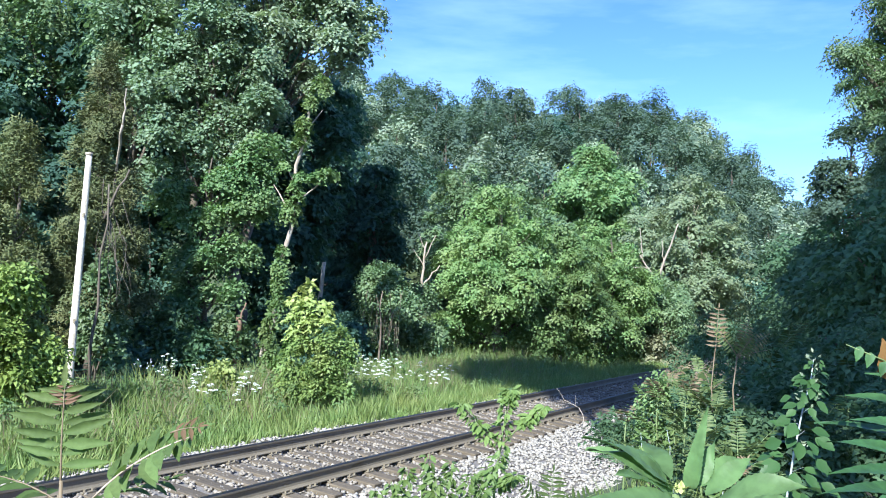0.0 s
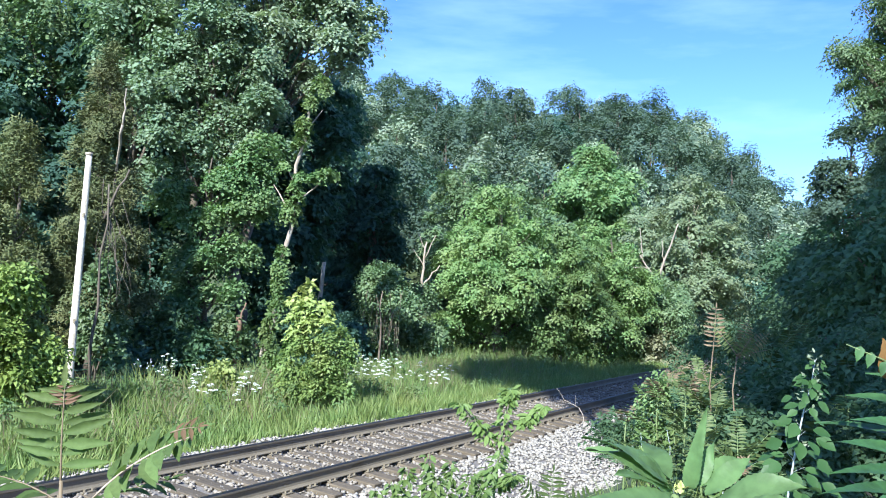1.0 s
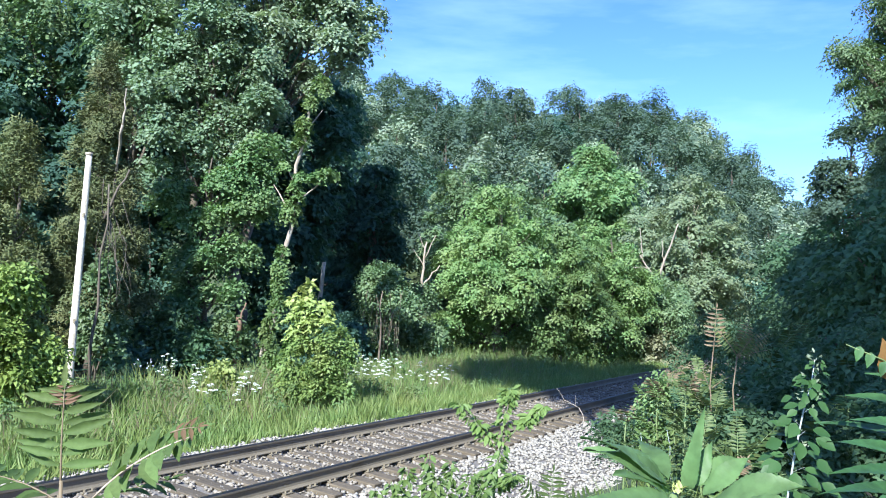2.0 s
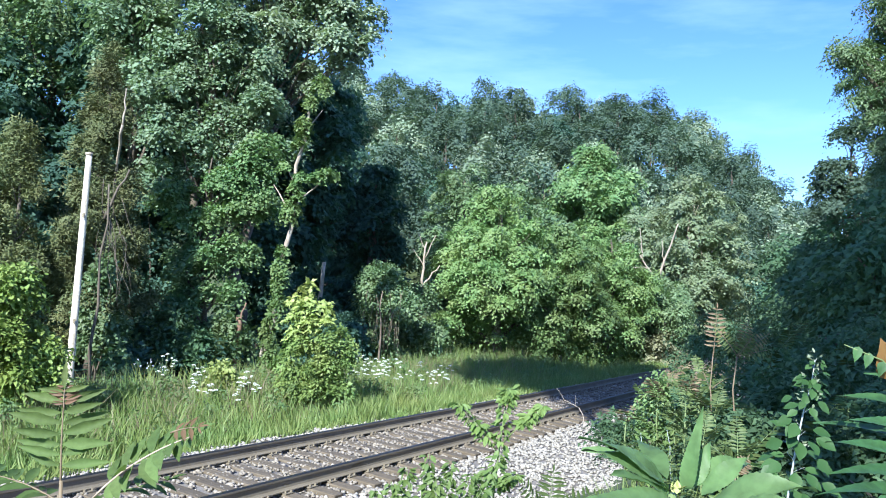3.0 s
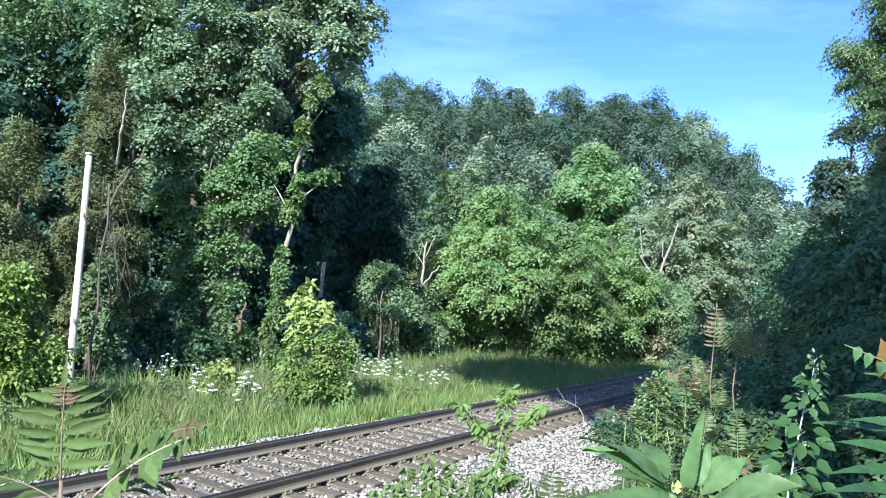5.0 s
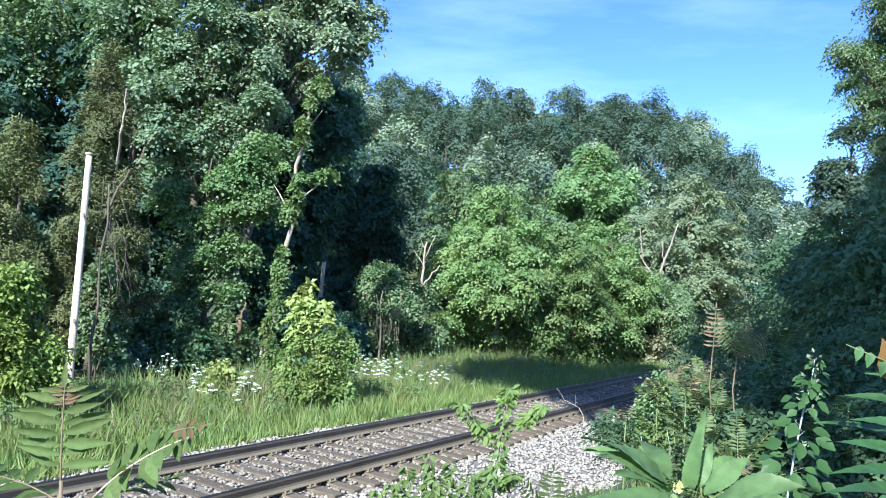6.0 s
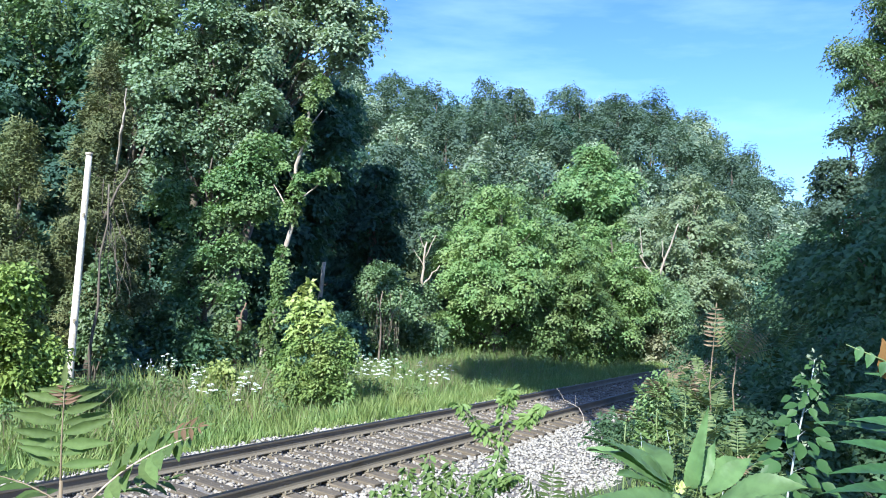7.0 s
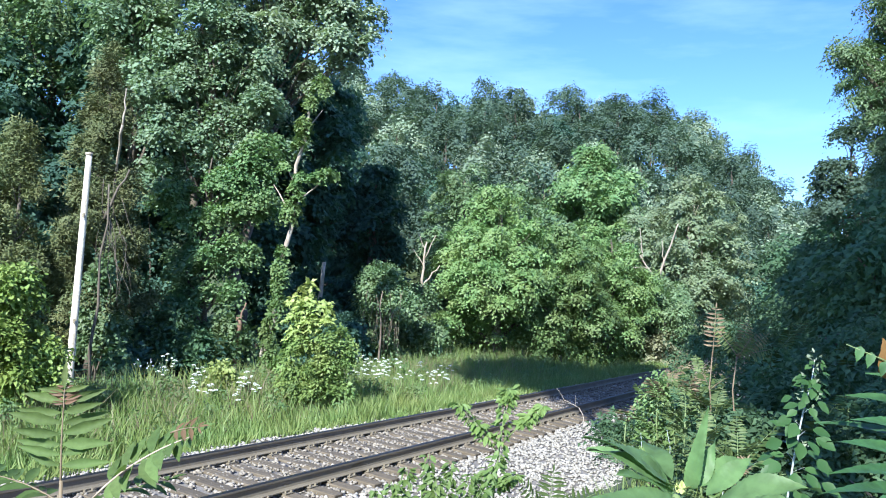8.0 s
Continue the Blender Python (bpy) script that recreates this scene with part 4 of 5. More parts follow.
def cedar():
    """Tapering red cedars of fine upswept sprays."""
    rng = np.random.default_rng(82)
    for x, y, h, r, low, n in ((-11.5, 21.8, 6.9, 1.75, 0.6, 800), (-9.75, 23.0, 9.5, 1.45, 1.6, 900), (-13.6, 23.0, 6.0, 1.6, 0.6, 400)):
        ob = thing("red_cedar", (x, y, gz(x, y)), "olive-brown red cedar with fine drooping sprays", "tree", "red cedars")
        tb = Tubes()
        tb.add(bent((0, 0, -0.2), (0.1, 0, h * 0.93), 8, 0, rng, 0.01), 0.13, 0.012, 8)
        lobes = []
        for i in range(80):
            t = rng.random() ** 1.15 if i > 9 else 0.62 + 0.042 * i
            z = low + t * (h - low - 0.25)
            rr = r * (1.0 - t) ** 0.8 * rng.uniform(0.5, 1.0)
            a = rng.uniform(0, 6.28)
            q = (rr * math.cos(a), rr * math.sin(a), z + 0.25 * rr)
            w = (0.20 + 0.36 * (1 - t)) * rng.uniform(0.8, 1.3)
            lobes.append((*q, w, w, 0.8 * w))
            if i % 2 == 0:
                tb.add(bent((0.1 * t, 0, z - 0.3), q, 4, -0.05, rng, 0.02), 0.03, 0.008, 5)
        part("trunk", tb.mesh("trunk"), M_BARK, ob)
        v, f = lobe_leaves(rng, lobes, int(1.5 * n), 60, 0.13, 0.11, 0.34, 0.5, LEAF_TRI, droop=-0.7, flat=0.75, subs=3)
        part("crown", mesh_from("crown", v, f), M_CEDAR, ob, kind="stuff")


def vine_snag():
    """A leaning dead trunk wrapped in vine."""
    rng = np.random.default_rng(83)
    x, y = -5.35, 25.6
    ob = thing("vine_covered_snag", (x, y, gz(x, y)), "leaning dead trunk wrapped in climbing vine", "tree")
    base, top = np.array((0, 0, -0.2)), np.array((0.95, -0.3, 8.6))
    line = bent(base, top, 10, 0, rng, 0.012)
    tb = Tubes()
    tb.add(line, 0.105, 0.04, 9, 0.2, rng)
    for t, e in ((0.72, (0.2, -0.2, 6.6)), (0.6, (-0.1, 0.1, 6.1)), (0.62, (1.7, -0.5, 6.4)), (0.86, (1.3, 0.2, 8.6))):
        tb.add(bent(base + (top - base) * t, e, 4, 0.03, rng, 0.04), 0.04, 0.012, 5)
    part("trunk", tb.mesh("trunk"), M_PALEBARK, ob, "pale bare trunk")
    lobes = []
    for t in np.linspace(0.06, 1.0, 26):
        if t < 0.08 or 0.48 < t < 0.56 or 0.76 < t < 0.83 or 0.94 < t < 0.98:
            continue
        c = base + (top - base) * t
        r = rng.uniform(0.12, 0.24) * (1.25 if t > 0.6 else 0.9)
        lobes.append((c[0] + rng.normal(0, 0.1), c[1] - 0.08, c[2], r, r, r * 1.25))
    for t in np.linspace(0.05, 0.42, 12):
        c = base + (top - base) * t
        lobes.append((c[0] + rng.normal(0, 0.08), c[1] - 0.12, c[2], 0.2, 0.2, 0.3))
    lobes += [(1.7, -0.5, 6.4, 0.36, 0.3, 0.22), (1.35, -0.45, 6.3, 0.3, 0.3, 0.25), (0.3, -0.2, 6.6, 0.25, 0.25, 0.2), (1.25, -0.3, 9.1, 0.35, 0.3, 0.5)]
    lobes = [(*q[:3], 0.78 * q[3], 0.78 * q[4], q[5]) for q in lobes]
    v, f = lobe_leaves(rng, lobes, 640, 16, 0.075, 0.105, 0.8, 0.6, subs=0)
    part("vine", mesh_from("vine", v, f), M_BRIGHT, ob, "bright green climbing vine", "stuff")


def bare_wood(name, x, y, label, lines, mat, seed, category="dead tree"):
    rng = np.random.default_rng(seed)
    z = gz(x, y)
    ob = thing(name, (x, y, z), label, category)
    for a, b, r0, r1 in lines:
        tb = Tubes()
        tb.add(bent(a, b, 6, 0.03, rng, 0.02), r0, r1, 7, 0.15, rng)
        part("branch", tb.mesh("branch"), mat, ob)
    return ob


def dead_wood():
    bare_wood("dead_tree", -0.85, 36.0, "pale dead forked trunk at the clearing's edge",
              (((0, 0, -0.2), (0.02, 0, 3.4), 0.09, 0.075), ((0.02, 0, 3.3), (0.12, 0, 5.3), 0.065, 0.035), ((0.02, 0, 3.3), (0.75, -0.1, 4.3), 0.05, 0.025), ((0.1, 0, 4.6), (0.5, 0, 5.6), 0.035, 0.015),
               ((0.1, 0, 4.8), (-0.3, 0, 5.7), 0.03, 0.015), ((0.05, 0, 4.2), (-0.5, 0, 5.0), 0.025, 0.012)), M_PALEBARK, 91)
    bare_wood("broken_snag", -4.75, 32.6, "pale broken trunk standing in the dark wood", (((0, 0, -0.2), (0.05, 0, 3.9), 0.10, 0.08),), M_PALEBARK, 92)
    bare_wood("stripped_trunk", -6.28, 25.6, "reddish-brown trunk with stripped bark among the shrubs", (((0, 0, -0.2), (0.05, 0, 1.85), 0.11, 0.085), ((0.03, 0, 1.5), (0.25, 0, 2.3), 0.04, 0.02)), M_REDBARK, 99)
    bare_wood("fallen_branch", 2.45, 18.0, "thin bare bleached branch lying by the rail",
              (((1.0, -0.3, 0.1), (0.69, 0.0, 0.95), 0.009, 0.008), ((0.69, 0.0, 0.95), (0.36, 0.0, 1.10), 0.008, 0.007), ((0.36, 0.0, 1.10), (0.18, 0.0, 1.36), 0.007, 0.003), ((0.62, 0.0, 0.98), (0.60, 0.0, 1.22), 0.005, 0.003)), M_PALEBARK, 93, "branch")
    bare_wood("dead_cedar_top", -9.1, 21.9, "bare grey dead stem standing out of the cedar",
              (((-0.6, 1.3, -0.2), (-0.2, 1.0, 5.6), 0.05, 0.04), ((-0.2, 1.0, 5.6), (0.28, 0, 6.9), 0.04, 0.035), ((0.28, 0, 6.9), (0.30, 0, 7.9), 0.03, 0.012)), M_PALEBARK, 98)
    bare_wood("forked_snag", 11.45, 44.0, "pale forked dead limbs standing before the poplar",
              (((0.4, 0, -0.2), (0.15, 0, 4.6), 0.14, 0.10), ((0.15, 0, 4.5), (-0.95, -0.2, 6.2), 0.07, 0.03), ((0.15, 0, 4.6), (1.1, -0.2, 7.9), 0.07, 0.03), ((-0.4, 0, 5.4), (-1.5, 0, 5.4), 0.07, 0.03),
               ((0.5, 0, 5.6), (0.35, 0.1, 7.0), 0.035, 0.015), ((-0.7, 0, 5.8), (-0.9, 0, 7.6), 0.035, 0.015)), M_PALEBARK, 94)
    lines = []
    rng = np.random.default_rng(96)
    for i in range(22):
        a = np.array((rng.uniform(-0.7, 0.8), rng.uniform(-0.5, 0.2), rng.uniform(1.6, 3.1)))
        lines.append((a, a + np.array((rng.normal(0, 0.15), rng.normal(0, 0.1), -rng.uniform(0.8, 1.6))), 0.009, 0.004))
    lines += [((0.1, 0, -0.2), (0.0, 0.1, 3.0), 0.05, 0.02)]
    bare_wood("dead_brush", -2.2, 31.0, "brown dead vines hanging below a green shrub", lines, M_DEADVINE, 96, "dead vines")
    shrub(11.2, 41.4, 2.3, 1.3, M_DRYLEAF, 97, "withered brownish shrub at the bend of the track", 240, 22, 0.14, 0.2, 10)
    lines = []
    rng = np.random.default_rng(95)
    for i in range(16):
        a = np.array((rng.uniform(-0.3, 0.5), rng.uniform(-0.2, 0.3), rng.uniform(3.0, 5.6)))
        b = a + np.array((rng.uniform(-0.2, 0.9), rng.uniform(-0.3, 0.3), rng.uniform(-2.6, -0.4)))
        lines.append((a, b, 0.010, 0.003))
    lines += [((-0.1, 0, -0.2), (-0.05, 0, 5.2), 0.045, 0.02), ((-0.1, 0, 4.3), (0.45, 0, 5.6), 0.04, 0.02)]
    bare_wood("dead_sapling", -8.6, 20.9, "bare grey dead sapling with hanging twigs beside the pole", lines, M_BARK, 95)


verge_grass()
verge_weeds()
undergrowth()
verge_shrubs()
flowers()
blue_flowers()
utility_pole()
cedar()
vine_snag()
dead_wood()


# ---- near plants ----
def blade_mesh(name, base, tip, width, face, arch=0.1, fold=0.18, n=12, wave=0.0, belly=0.42, seed=0):
    """One broad leaf from base to tip, folded along the midrib and arched."""
    rng = np.random.default_rng(seed)
    base, tip, face = np.asarray(base, float), np.asarray(tip, float), np.asarray(face, float)
    d = tip - base
    length = np.linalg.norm(d)
    d = d / length
    nrm = face - d * face.dot(d)
    nrm /= np.linalg.norm(nrm)
    side = np.cross(d, nrm)
    k = belly / (1 - belly) * 1.3
    peak = belly ** k * (1 - belly) ** 1.3
    v, f = [], []
    cols = (-1, -0.55, 0, 0.55, 1)
    ph = rng.uniform(0, 6.28)
    for i in range(n + 1):
        t = i / n
        w = 0.5 * width * max(0.02, (t ** k * (1 - t) ** 1.3) / peak) * (1 + 0.05 * (-1) ** i)
        c = base + d * (length * t) + nrm * (arch * length * (4 * t * (1 - t)) - 0.35 * arch * length * t * t)
        for q in cols:
            rip = wave * width * math.sin(ph + 7 * t + 2 * q) * abs(q) + 0.012 * width * math.cos(2 * math.pi * 9 * t - 4 * abs(q))
            v.append(c + side * (q * w) + nrm * (fold * abs(q) * w + rip))
    m = len(cols)
    for i in range(n):
        for j in range(m - 1):
            a = i * m + j
            f.append((a, a + 1, a + m + 1, a + m))
    return mesh_from(name, v, faces=f, smooth=True)


def pinnate(rng, base, way, length, pairs, leaflet, up=(0, 0, 1), arch=0.12, droop=0.25, aspect=0.3, sweep=0.45):
    """A compound leaf: rachis points and paired leaflets."""
    base, way, up = np.asarray(base, float), unit(np.asarray(way, float)), np.asarray(up, float)
    nrm = unit(up - way * up.dot(way))
    side = np.cross(way, nrm)
    pts = []
    for t in np.linspace(0, 1, 9):
        pts.append(base + way * length * t + nrm * length * arch * (1.6 * t - 2.0 * t * t))
    pts = np.array(pts)
    pos, nr, ax, ln = [], [], [], []
    for i in range(pairs):
        t = 0.22 + 0.76 * i / (pairs - 1)
        q = t * 8
        k = min(7, int(q))
        p = pts[k] + (pts[k + 1] - pts[k]) * (q - k)
        tang = unit(pts[k + 1] - pts[k])
        s = leaflet * (0.72 + 0.5 * math.sin(math.pi * min(1, t * 0.95))) * (1.0 if t < 0.9 else 0.75)
        for sg in (-1, 1):
            pos.append(p)
            ax.append(side * sg + tang * sweep - np.array((0, 0, droop)) + rng.normal(0, 0.08, 3))
            nr.append(nrm + rng.normal(0, 0.16, 3))
            ln.append(s * rng.uniform(0.88, 1.1))
    pos.append(pts[-1]); ax.append(unit(pts[-1] - pts[-2])); nr.append(nrm); ln.append(leaflet * 0.7)
    ln = np.array(ln)
    return pts, scatter_leaves(np.array(pos), np.array(nr), np.array(ax), ln, ln * aspect, LANCE)


def add_frond(ob, rng, base, way, length, pairs, leaflet, mat, stem, thick=0.004, split=True, **more):
    pts, (v, f) = pinnate(rng, base, way, length, pairs, leaflet, **more)
    tb = Tubes()
    tb.add(pts, thick, thick * 0.4, 5)
    if not split:
        fr = part("frond", mesh_from("frond", v, f), mat, ob, kind="stuff")
        part("rachis", tb.mesh("rachis"), stem, fr)
        return fr
    fr = part("frond", tb.mesh("frond"), stem, ob)
    n = len(LANCE[0])
    for i in range(len(v) // n):
        part("leaflet", mesh_from("leaflet", v[i * n:(i + 1) * n], LANCE[1]), mat, fr)
    return fr


def sumac(x, y, h, seed, mat=None, tip=None, fronds=9, length=0.42, leaflet=0.085, pairs=9, label="green sumac with feathery compound leaves", group="sumac thicket", lean=(0, 0), stem=None):
    rng = np.random.default_rng(seed)
    mat, stem = mat or M_SUMAC, stem or M_STEM
    ob = thing("sumac", (x, y, gz(x, y)), label, "sumac", group)
    tb = Tubes()
    top = np.array((lean[0], lean[1], h * 0.78))
    tb.add(bent((0, 0, -0.1), top, 6, 0, rng, 0.01), 0.014, 0.007, 7)
    part("stem", tb.mesh("stem"), stem, ob)
    for i in range(fronds):
        t = 0.35 + 0.65 * i / max(1, fronds - 1)
        a = i * 2.4 + rng.uniform(-0.3, 0.3)
        lift = 0.15 + 0.9 * t ** 3
        add_frond(ob, rng, top * t, (math.cos(a), math.sin(a), lift), length * rng.uniform(0.8, 1.1), pairs, leaflet, (tip if tip and t > 0.9 else mat), stem, split=False)
    return ob


def thicket():
    """Waist-high growth on the bank."""
    out = []
    rng = np.random.default_rng(101)
    spots = ((2.1, 6.9, 1.15), (2.05, 7.6, 1.25), (2.1, 5.7, 0.55), (2.75, 7.4, 0.9), (3.3, 8.2, 1.3), (2.75, 6.0, 0.8), (3.1, 6.2, 1.1),
             (3.8, 9.0, 1.6), (2.4, 8.6, 1.2), (1.95, 8.4, 1.05), (3.6, 7.2, 1.4))
    for i, (x, y, h) in enumerate(spots):
        sumac(x, y, h, 110 + i, M_SUMAC if i % 3 else M_SHADE, M_RED if i in (0, 1, 9) else None, fronds=9 if y > 5 else 8, length=0.44 if i % 3 else 0.36, leaflet=0.085 if i % 3 else 0.075)
    # leafy shrubs low in the thicket
    for i, (x, y, h, r) in enumerate(((2.35, 6.3, 0.85, 0.55), (2.75, 6.6, 0.7, 0.5), (3.4, 7.8, 1.2, 0.9), (3.3, 5.6, 1.1, 0.8), (4.6, 8.6, 1.5, 1.1), (4.2, 6.8, 1.4, 0.9),
                                       (5.8, 10.5, 2.0, 1.5), (5.0, 12.5, 1.8, 1.3), (7.2, 13.0, 2.6, 1.7), (2.4, 9.6, 0.8, 0.7), (3.6, 10.8, 1.2, 1.0))):
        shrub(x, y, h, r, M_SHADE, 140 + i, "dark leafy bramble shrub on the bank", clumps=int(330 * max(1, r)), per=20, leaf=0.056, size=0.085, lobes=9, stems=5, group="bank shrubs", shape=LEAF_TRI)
    # brighter leafy sprays at the thicket's sunny edge
    shrub(2.12, 7.7, 1.15, 0.30, M_BRIGHT, 161, "light green leafy spray at the thicket's sunny edge", 170, 18, 0.038, 0.06, 9)
    for i, (x, y, h) in enumerate(((2.0, 6.6, 1.0), (2.12, 7.3, 1.15), (2.3, 8.1, 1.2), (1.92, 5.9, 0.8), (2.45, 8.8, 1.25), (2.2, 6.9, 1.1), (1.95, 5.3, 0.75), (2.4, 7.5, 1.3), (2.1, 6.2, 1.05))):
        sumac(x, y, h, 300 + i, M_FEATHER, M_RED if i in (2, 4) else None, fronds=12, length=0.30, leaflet=0.055, pairs=11, label="slender light green sumac with feathery leaves in the sun")


def tall_sumacs():
    a = thing("tall_sumac", (2.17, 6.5, gz(2.17, 6.5)), "sumac shoot with rusty red young leaflets", "sumac", "tall sumac shoots")
    rng = np.random.default_rng(170)
    g = gz(2.17, 6.5)
    tb = Tubes()
    tb.add(bent((0, 0, -0.1), (0.0, 0, 2.17 - g), 6, 0, rng, 0.006), 0.008, 0.004, 7)
    part("stem", tb.mesh("stem"), M_REDSTEM, a, "reddish stem")
    add_frond(a, rng, (0, 0, 2.13 - g), (0.05, 0.0, 1.0), 0.38, 9, 0.074, M_RED, M_REDSTEM, 0.005, up=(0, -1, 0.1), arch=0.03, droop=-0.02, aspect=0.24, sweep=0.12)
    for k in range(5):
        w = (math.cos(k * 1.26 + 0.3), math.sin(k * 1.26 + 0.3) * 0.7, 0.55)
        add_frond(a, rng, (0, 0, 1.88 - g - 0.07 * k), w, 0.30, 9, 0.072, M_SUMAC, M_REDSTEM)
    b = thing("tall_sumac", (2.26, 6.3, gz(2.26, 6.3)), "sumac shoot with rusty red young leaflets", "sumac", "tall sumac shoots")
    g = gz(2.26, 6.3)
    tb = Tubes()
    tb.add(bent((0, 0, -0.1), (0.03, 0, 2.17 - g), 6, 0, rng, 0.006), 0.009, 0.005, 7)
    part("stem", tb.mesh("stem"), M_REDSTEM, b, "reddish stem")
    for w, L in (((0.30, 0, 1.0), 0.27), ((0.75, -0.1, 0.62), 0.27), ((-0.55, 0, 0.7), 0.26), ((0.9, 0.3, 0.2), 0.3), ((0.2, -0.6, 0.6), 0.22)):
        add_frond(b, rng, (0.03, 0, 2.15 - g), w, L, 10, 0.058, M_OLIVE if 0.265 < L < 0.28 else M_FEATHER, M_REDSTEM, up=(0, -1, 0.3), aspect=0.24, sweep=0.2)
    return a, b


def left_sumac():
    x, y = -1.13, 2.6
    g = gz(x, y)
    ob = thing("young_sumac", (x, y, g), "young sumac with drooping green compound leaves on a reddish stem", "sumac")
    rng = np.random.default_rng(180)
    tb = Tubes()
    tb.add(bent((0, 0, -0.1), (-0.02, 0, 1.82 - g), 6, 0, rng, 0.004), 0.011, 0.006, 7)
    part("stem", tb.mesh("stem"), M_REDSTEM, ob, "reddish stem")
    add_frond(ob, rng, (-0.02, 0, 1.80 - g), (-0.05, 0.0, 1.0), 0.30, 8, 0.135, M_SUNLIT, M_REDSTEM, 0.004, up=(0, -1, 0.4), arch=0.05, droop=0.12, aspect=0.22, sweep=0.3)
    add_frond(ob, rng, (-0.03, 0, 2.04 - g), (-0.1, 0.1, 1.0), 0.07, 5, 0.045, M_RUSTY, M_REDSTEM, 0.003, up=(0, -1, 0.4))
    add_frond(ob, rng, (0.10, -0.05, 1.78 - g), (0.80, -0.1, 0.62), 0.37, 10, 0.11, M_SUNLIT, M_PINKSTEM, 0.004, up=(-0.4, -0.6, 1.0), arch=0.14, droop=0.55, aspect=0.40)
    add_frond(ob, rng, (0.34, -0.1, 2.00 - g), (0.8, -0.1, 0.25), 0.09, 4, 0.05, M_RUSTY, M_REDSTEM, 0.003, up=(0, -0.6, 1.0))
    for w, z, L in (((-1.0, 0.2, 0.3), 1.74, 0.32), ((0.9, -0.3, 0.05), 1.72, 0.36), ((-0.5, -0.8, 0.2), 1.68, 0.3), ((0.7, 0.6, 0.3), 1.70, 0.34), ((0.2, -0.9, 0.1), 1.62, 0.3), ((-0.9, -0.2, 0.1), 1.58, 0.36), ((1.0, 0.1, 0.25), 1.60, 0.42)):
        add_frond(ob, rng, (0, 0, z - g), w, L, 9, 0.095, M_SUNLIT, M_REDSTEM, 0.004, aspect=0.32)
    return ob


def broad_plant():
    """Large-leaved weed close to the camera."""
    x, y, hz = 0.365, 1.25, 2.165
    g = gz(x, y)
    ob = thing("broad_leaved_weed", (x, y, g), "tall weed with broad pale green pointed leaves and yellow bud", "weed")
    rng = np.random.default_rng(190)
    tb = Tubes()
    tb.add(bent((0, 0.02, -0.1), (0, 0, hz - g), 6, 0, rng, 0.004), 0.011, 0.007, 8)
    part("stem", tb.mesh("stem"), M_STEM, ob)
    o = np.array((x, y, -0.009))
    upper = (((0.383, 1.24, 2.165), (0.395, 1.21, 2.292), 0.027, (-0.7, -1, 0.2), 0.03, 0.32),
            ((0.395, 1.25, 2.168), (0.428, 1.27, 2.236), 0.030, (-0.4, -1, 0.4), 0.05, 0.38),
            ((0.355, 1.24, 2.165), (0.205, 1.14, 2.252), 0.042, (0.3, -0.5, 1), 0.07, 0.45),
            ((0.352, 1.23, 2.162), (0.216, 1.16, 2.232), 0.036, (0.0, -0.8, 1), 0.10, 0.45),
            ((0.350, 1.22, 2.160), (0.247, 1.12, 2.208), 0.042, (0.3, -0.5, 1), 0.03, 0.45),
            ((0.395, 1.25, 2.165), (0.508, 1.28, 2.204), 0.040, (-0.3, -0.6, 1), 0.14, 0.46),
            ((0.400, 1.22, 2.160), (0.480, 1.24, 2.222), 0.034, (-0.4, -0.7, 1), 0.06, 0.42))
    lower = (((0.400, 1.20, 2.155), (0.525, 1.13, 2.200), 0.046, (-0.2, -0.6, 1), 0.10, 0.48),
            ((0.392, 1.18, 2.145), (0.505, 1.07, 2.176), 0.050, (-0.1, -0.6, 1), 0.07, 0.46),
            ((0.360, 1.18, 2.145), (0.190, 1.06, 2.184), 0.048, (0.3, -0.5, 1), 0.05, 0.46),
            ((0.370, 1.30, 2.165), (0.345, 1.43, 2.212), 0.036, (0.1, -0.5, 1), 0.10, 0.44),
            ((0.345, 1.27, 2.165), (0.235, 1.28, 2.214), 0.034, (0.4, -0.4, 1), 0.10, 0.44),
            ((0.375, 1.17, 2.135), (0.425, 1.02, 2.145), 0.055, (0, -0.3, 1), 0.05, 0.46),
            ((0.365, 1.16, 2.130), (0.300, 1.02, 2.140), 0.050, (0, -0.3, 1), 0.05, 0.46))
    for i, (a, b, w, face, arch, belly) in enumerate(upper + lower):
        a, b = np.array(a) - o - (0, 0, g), np.array(b) - o - (0, 0, g)
        part("leaf", blade_mesh("leaf", a, b, w * 0.98, face, arch, 0.16, 34, 0.13, belly - 0.06, 190 + i), M_BIG, ob)
    n = 34
    turn, rise = np.arange(n) * 2.4, rng.uniform(0.3, 1.0, n)
    pos = np.stack([0.005 + 0.010 * (1 - rise) * np.cos(turn), -0.012 + 0.008 * (1 - rise) * np.sin(turn), hz - g + 0.001 + 0.006 * rise], 1)
    ax = np.stack([0.8 * np.cos(turn) * (1.2 - rise), 0.8 * np.sin(turn) * (1.2 - rise), 0.5 + rise], 1)
    v, f = scatter_leaves(pos, np.stack([np.cos(turn), np.sin(turn) - 0.6, 0.5 + 0 * turn], 1), ax, rng.uniform(0.010, 0.020, n), rng.uniform(0.005, 0.008, n), LANCE)
    bm = mesh_from("bud", v, f)
    part("bud", bm, M_BUD, ob, "pale yellow bud cluster")
    return ob


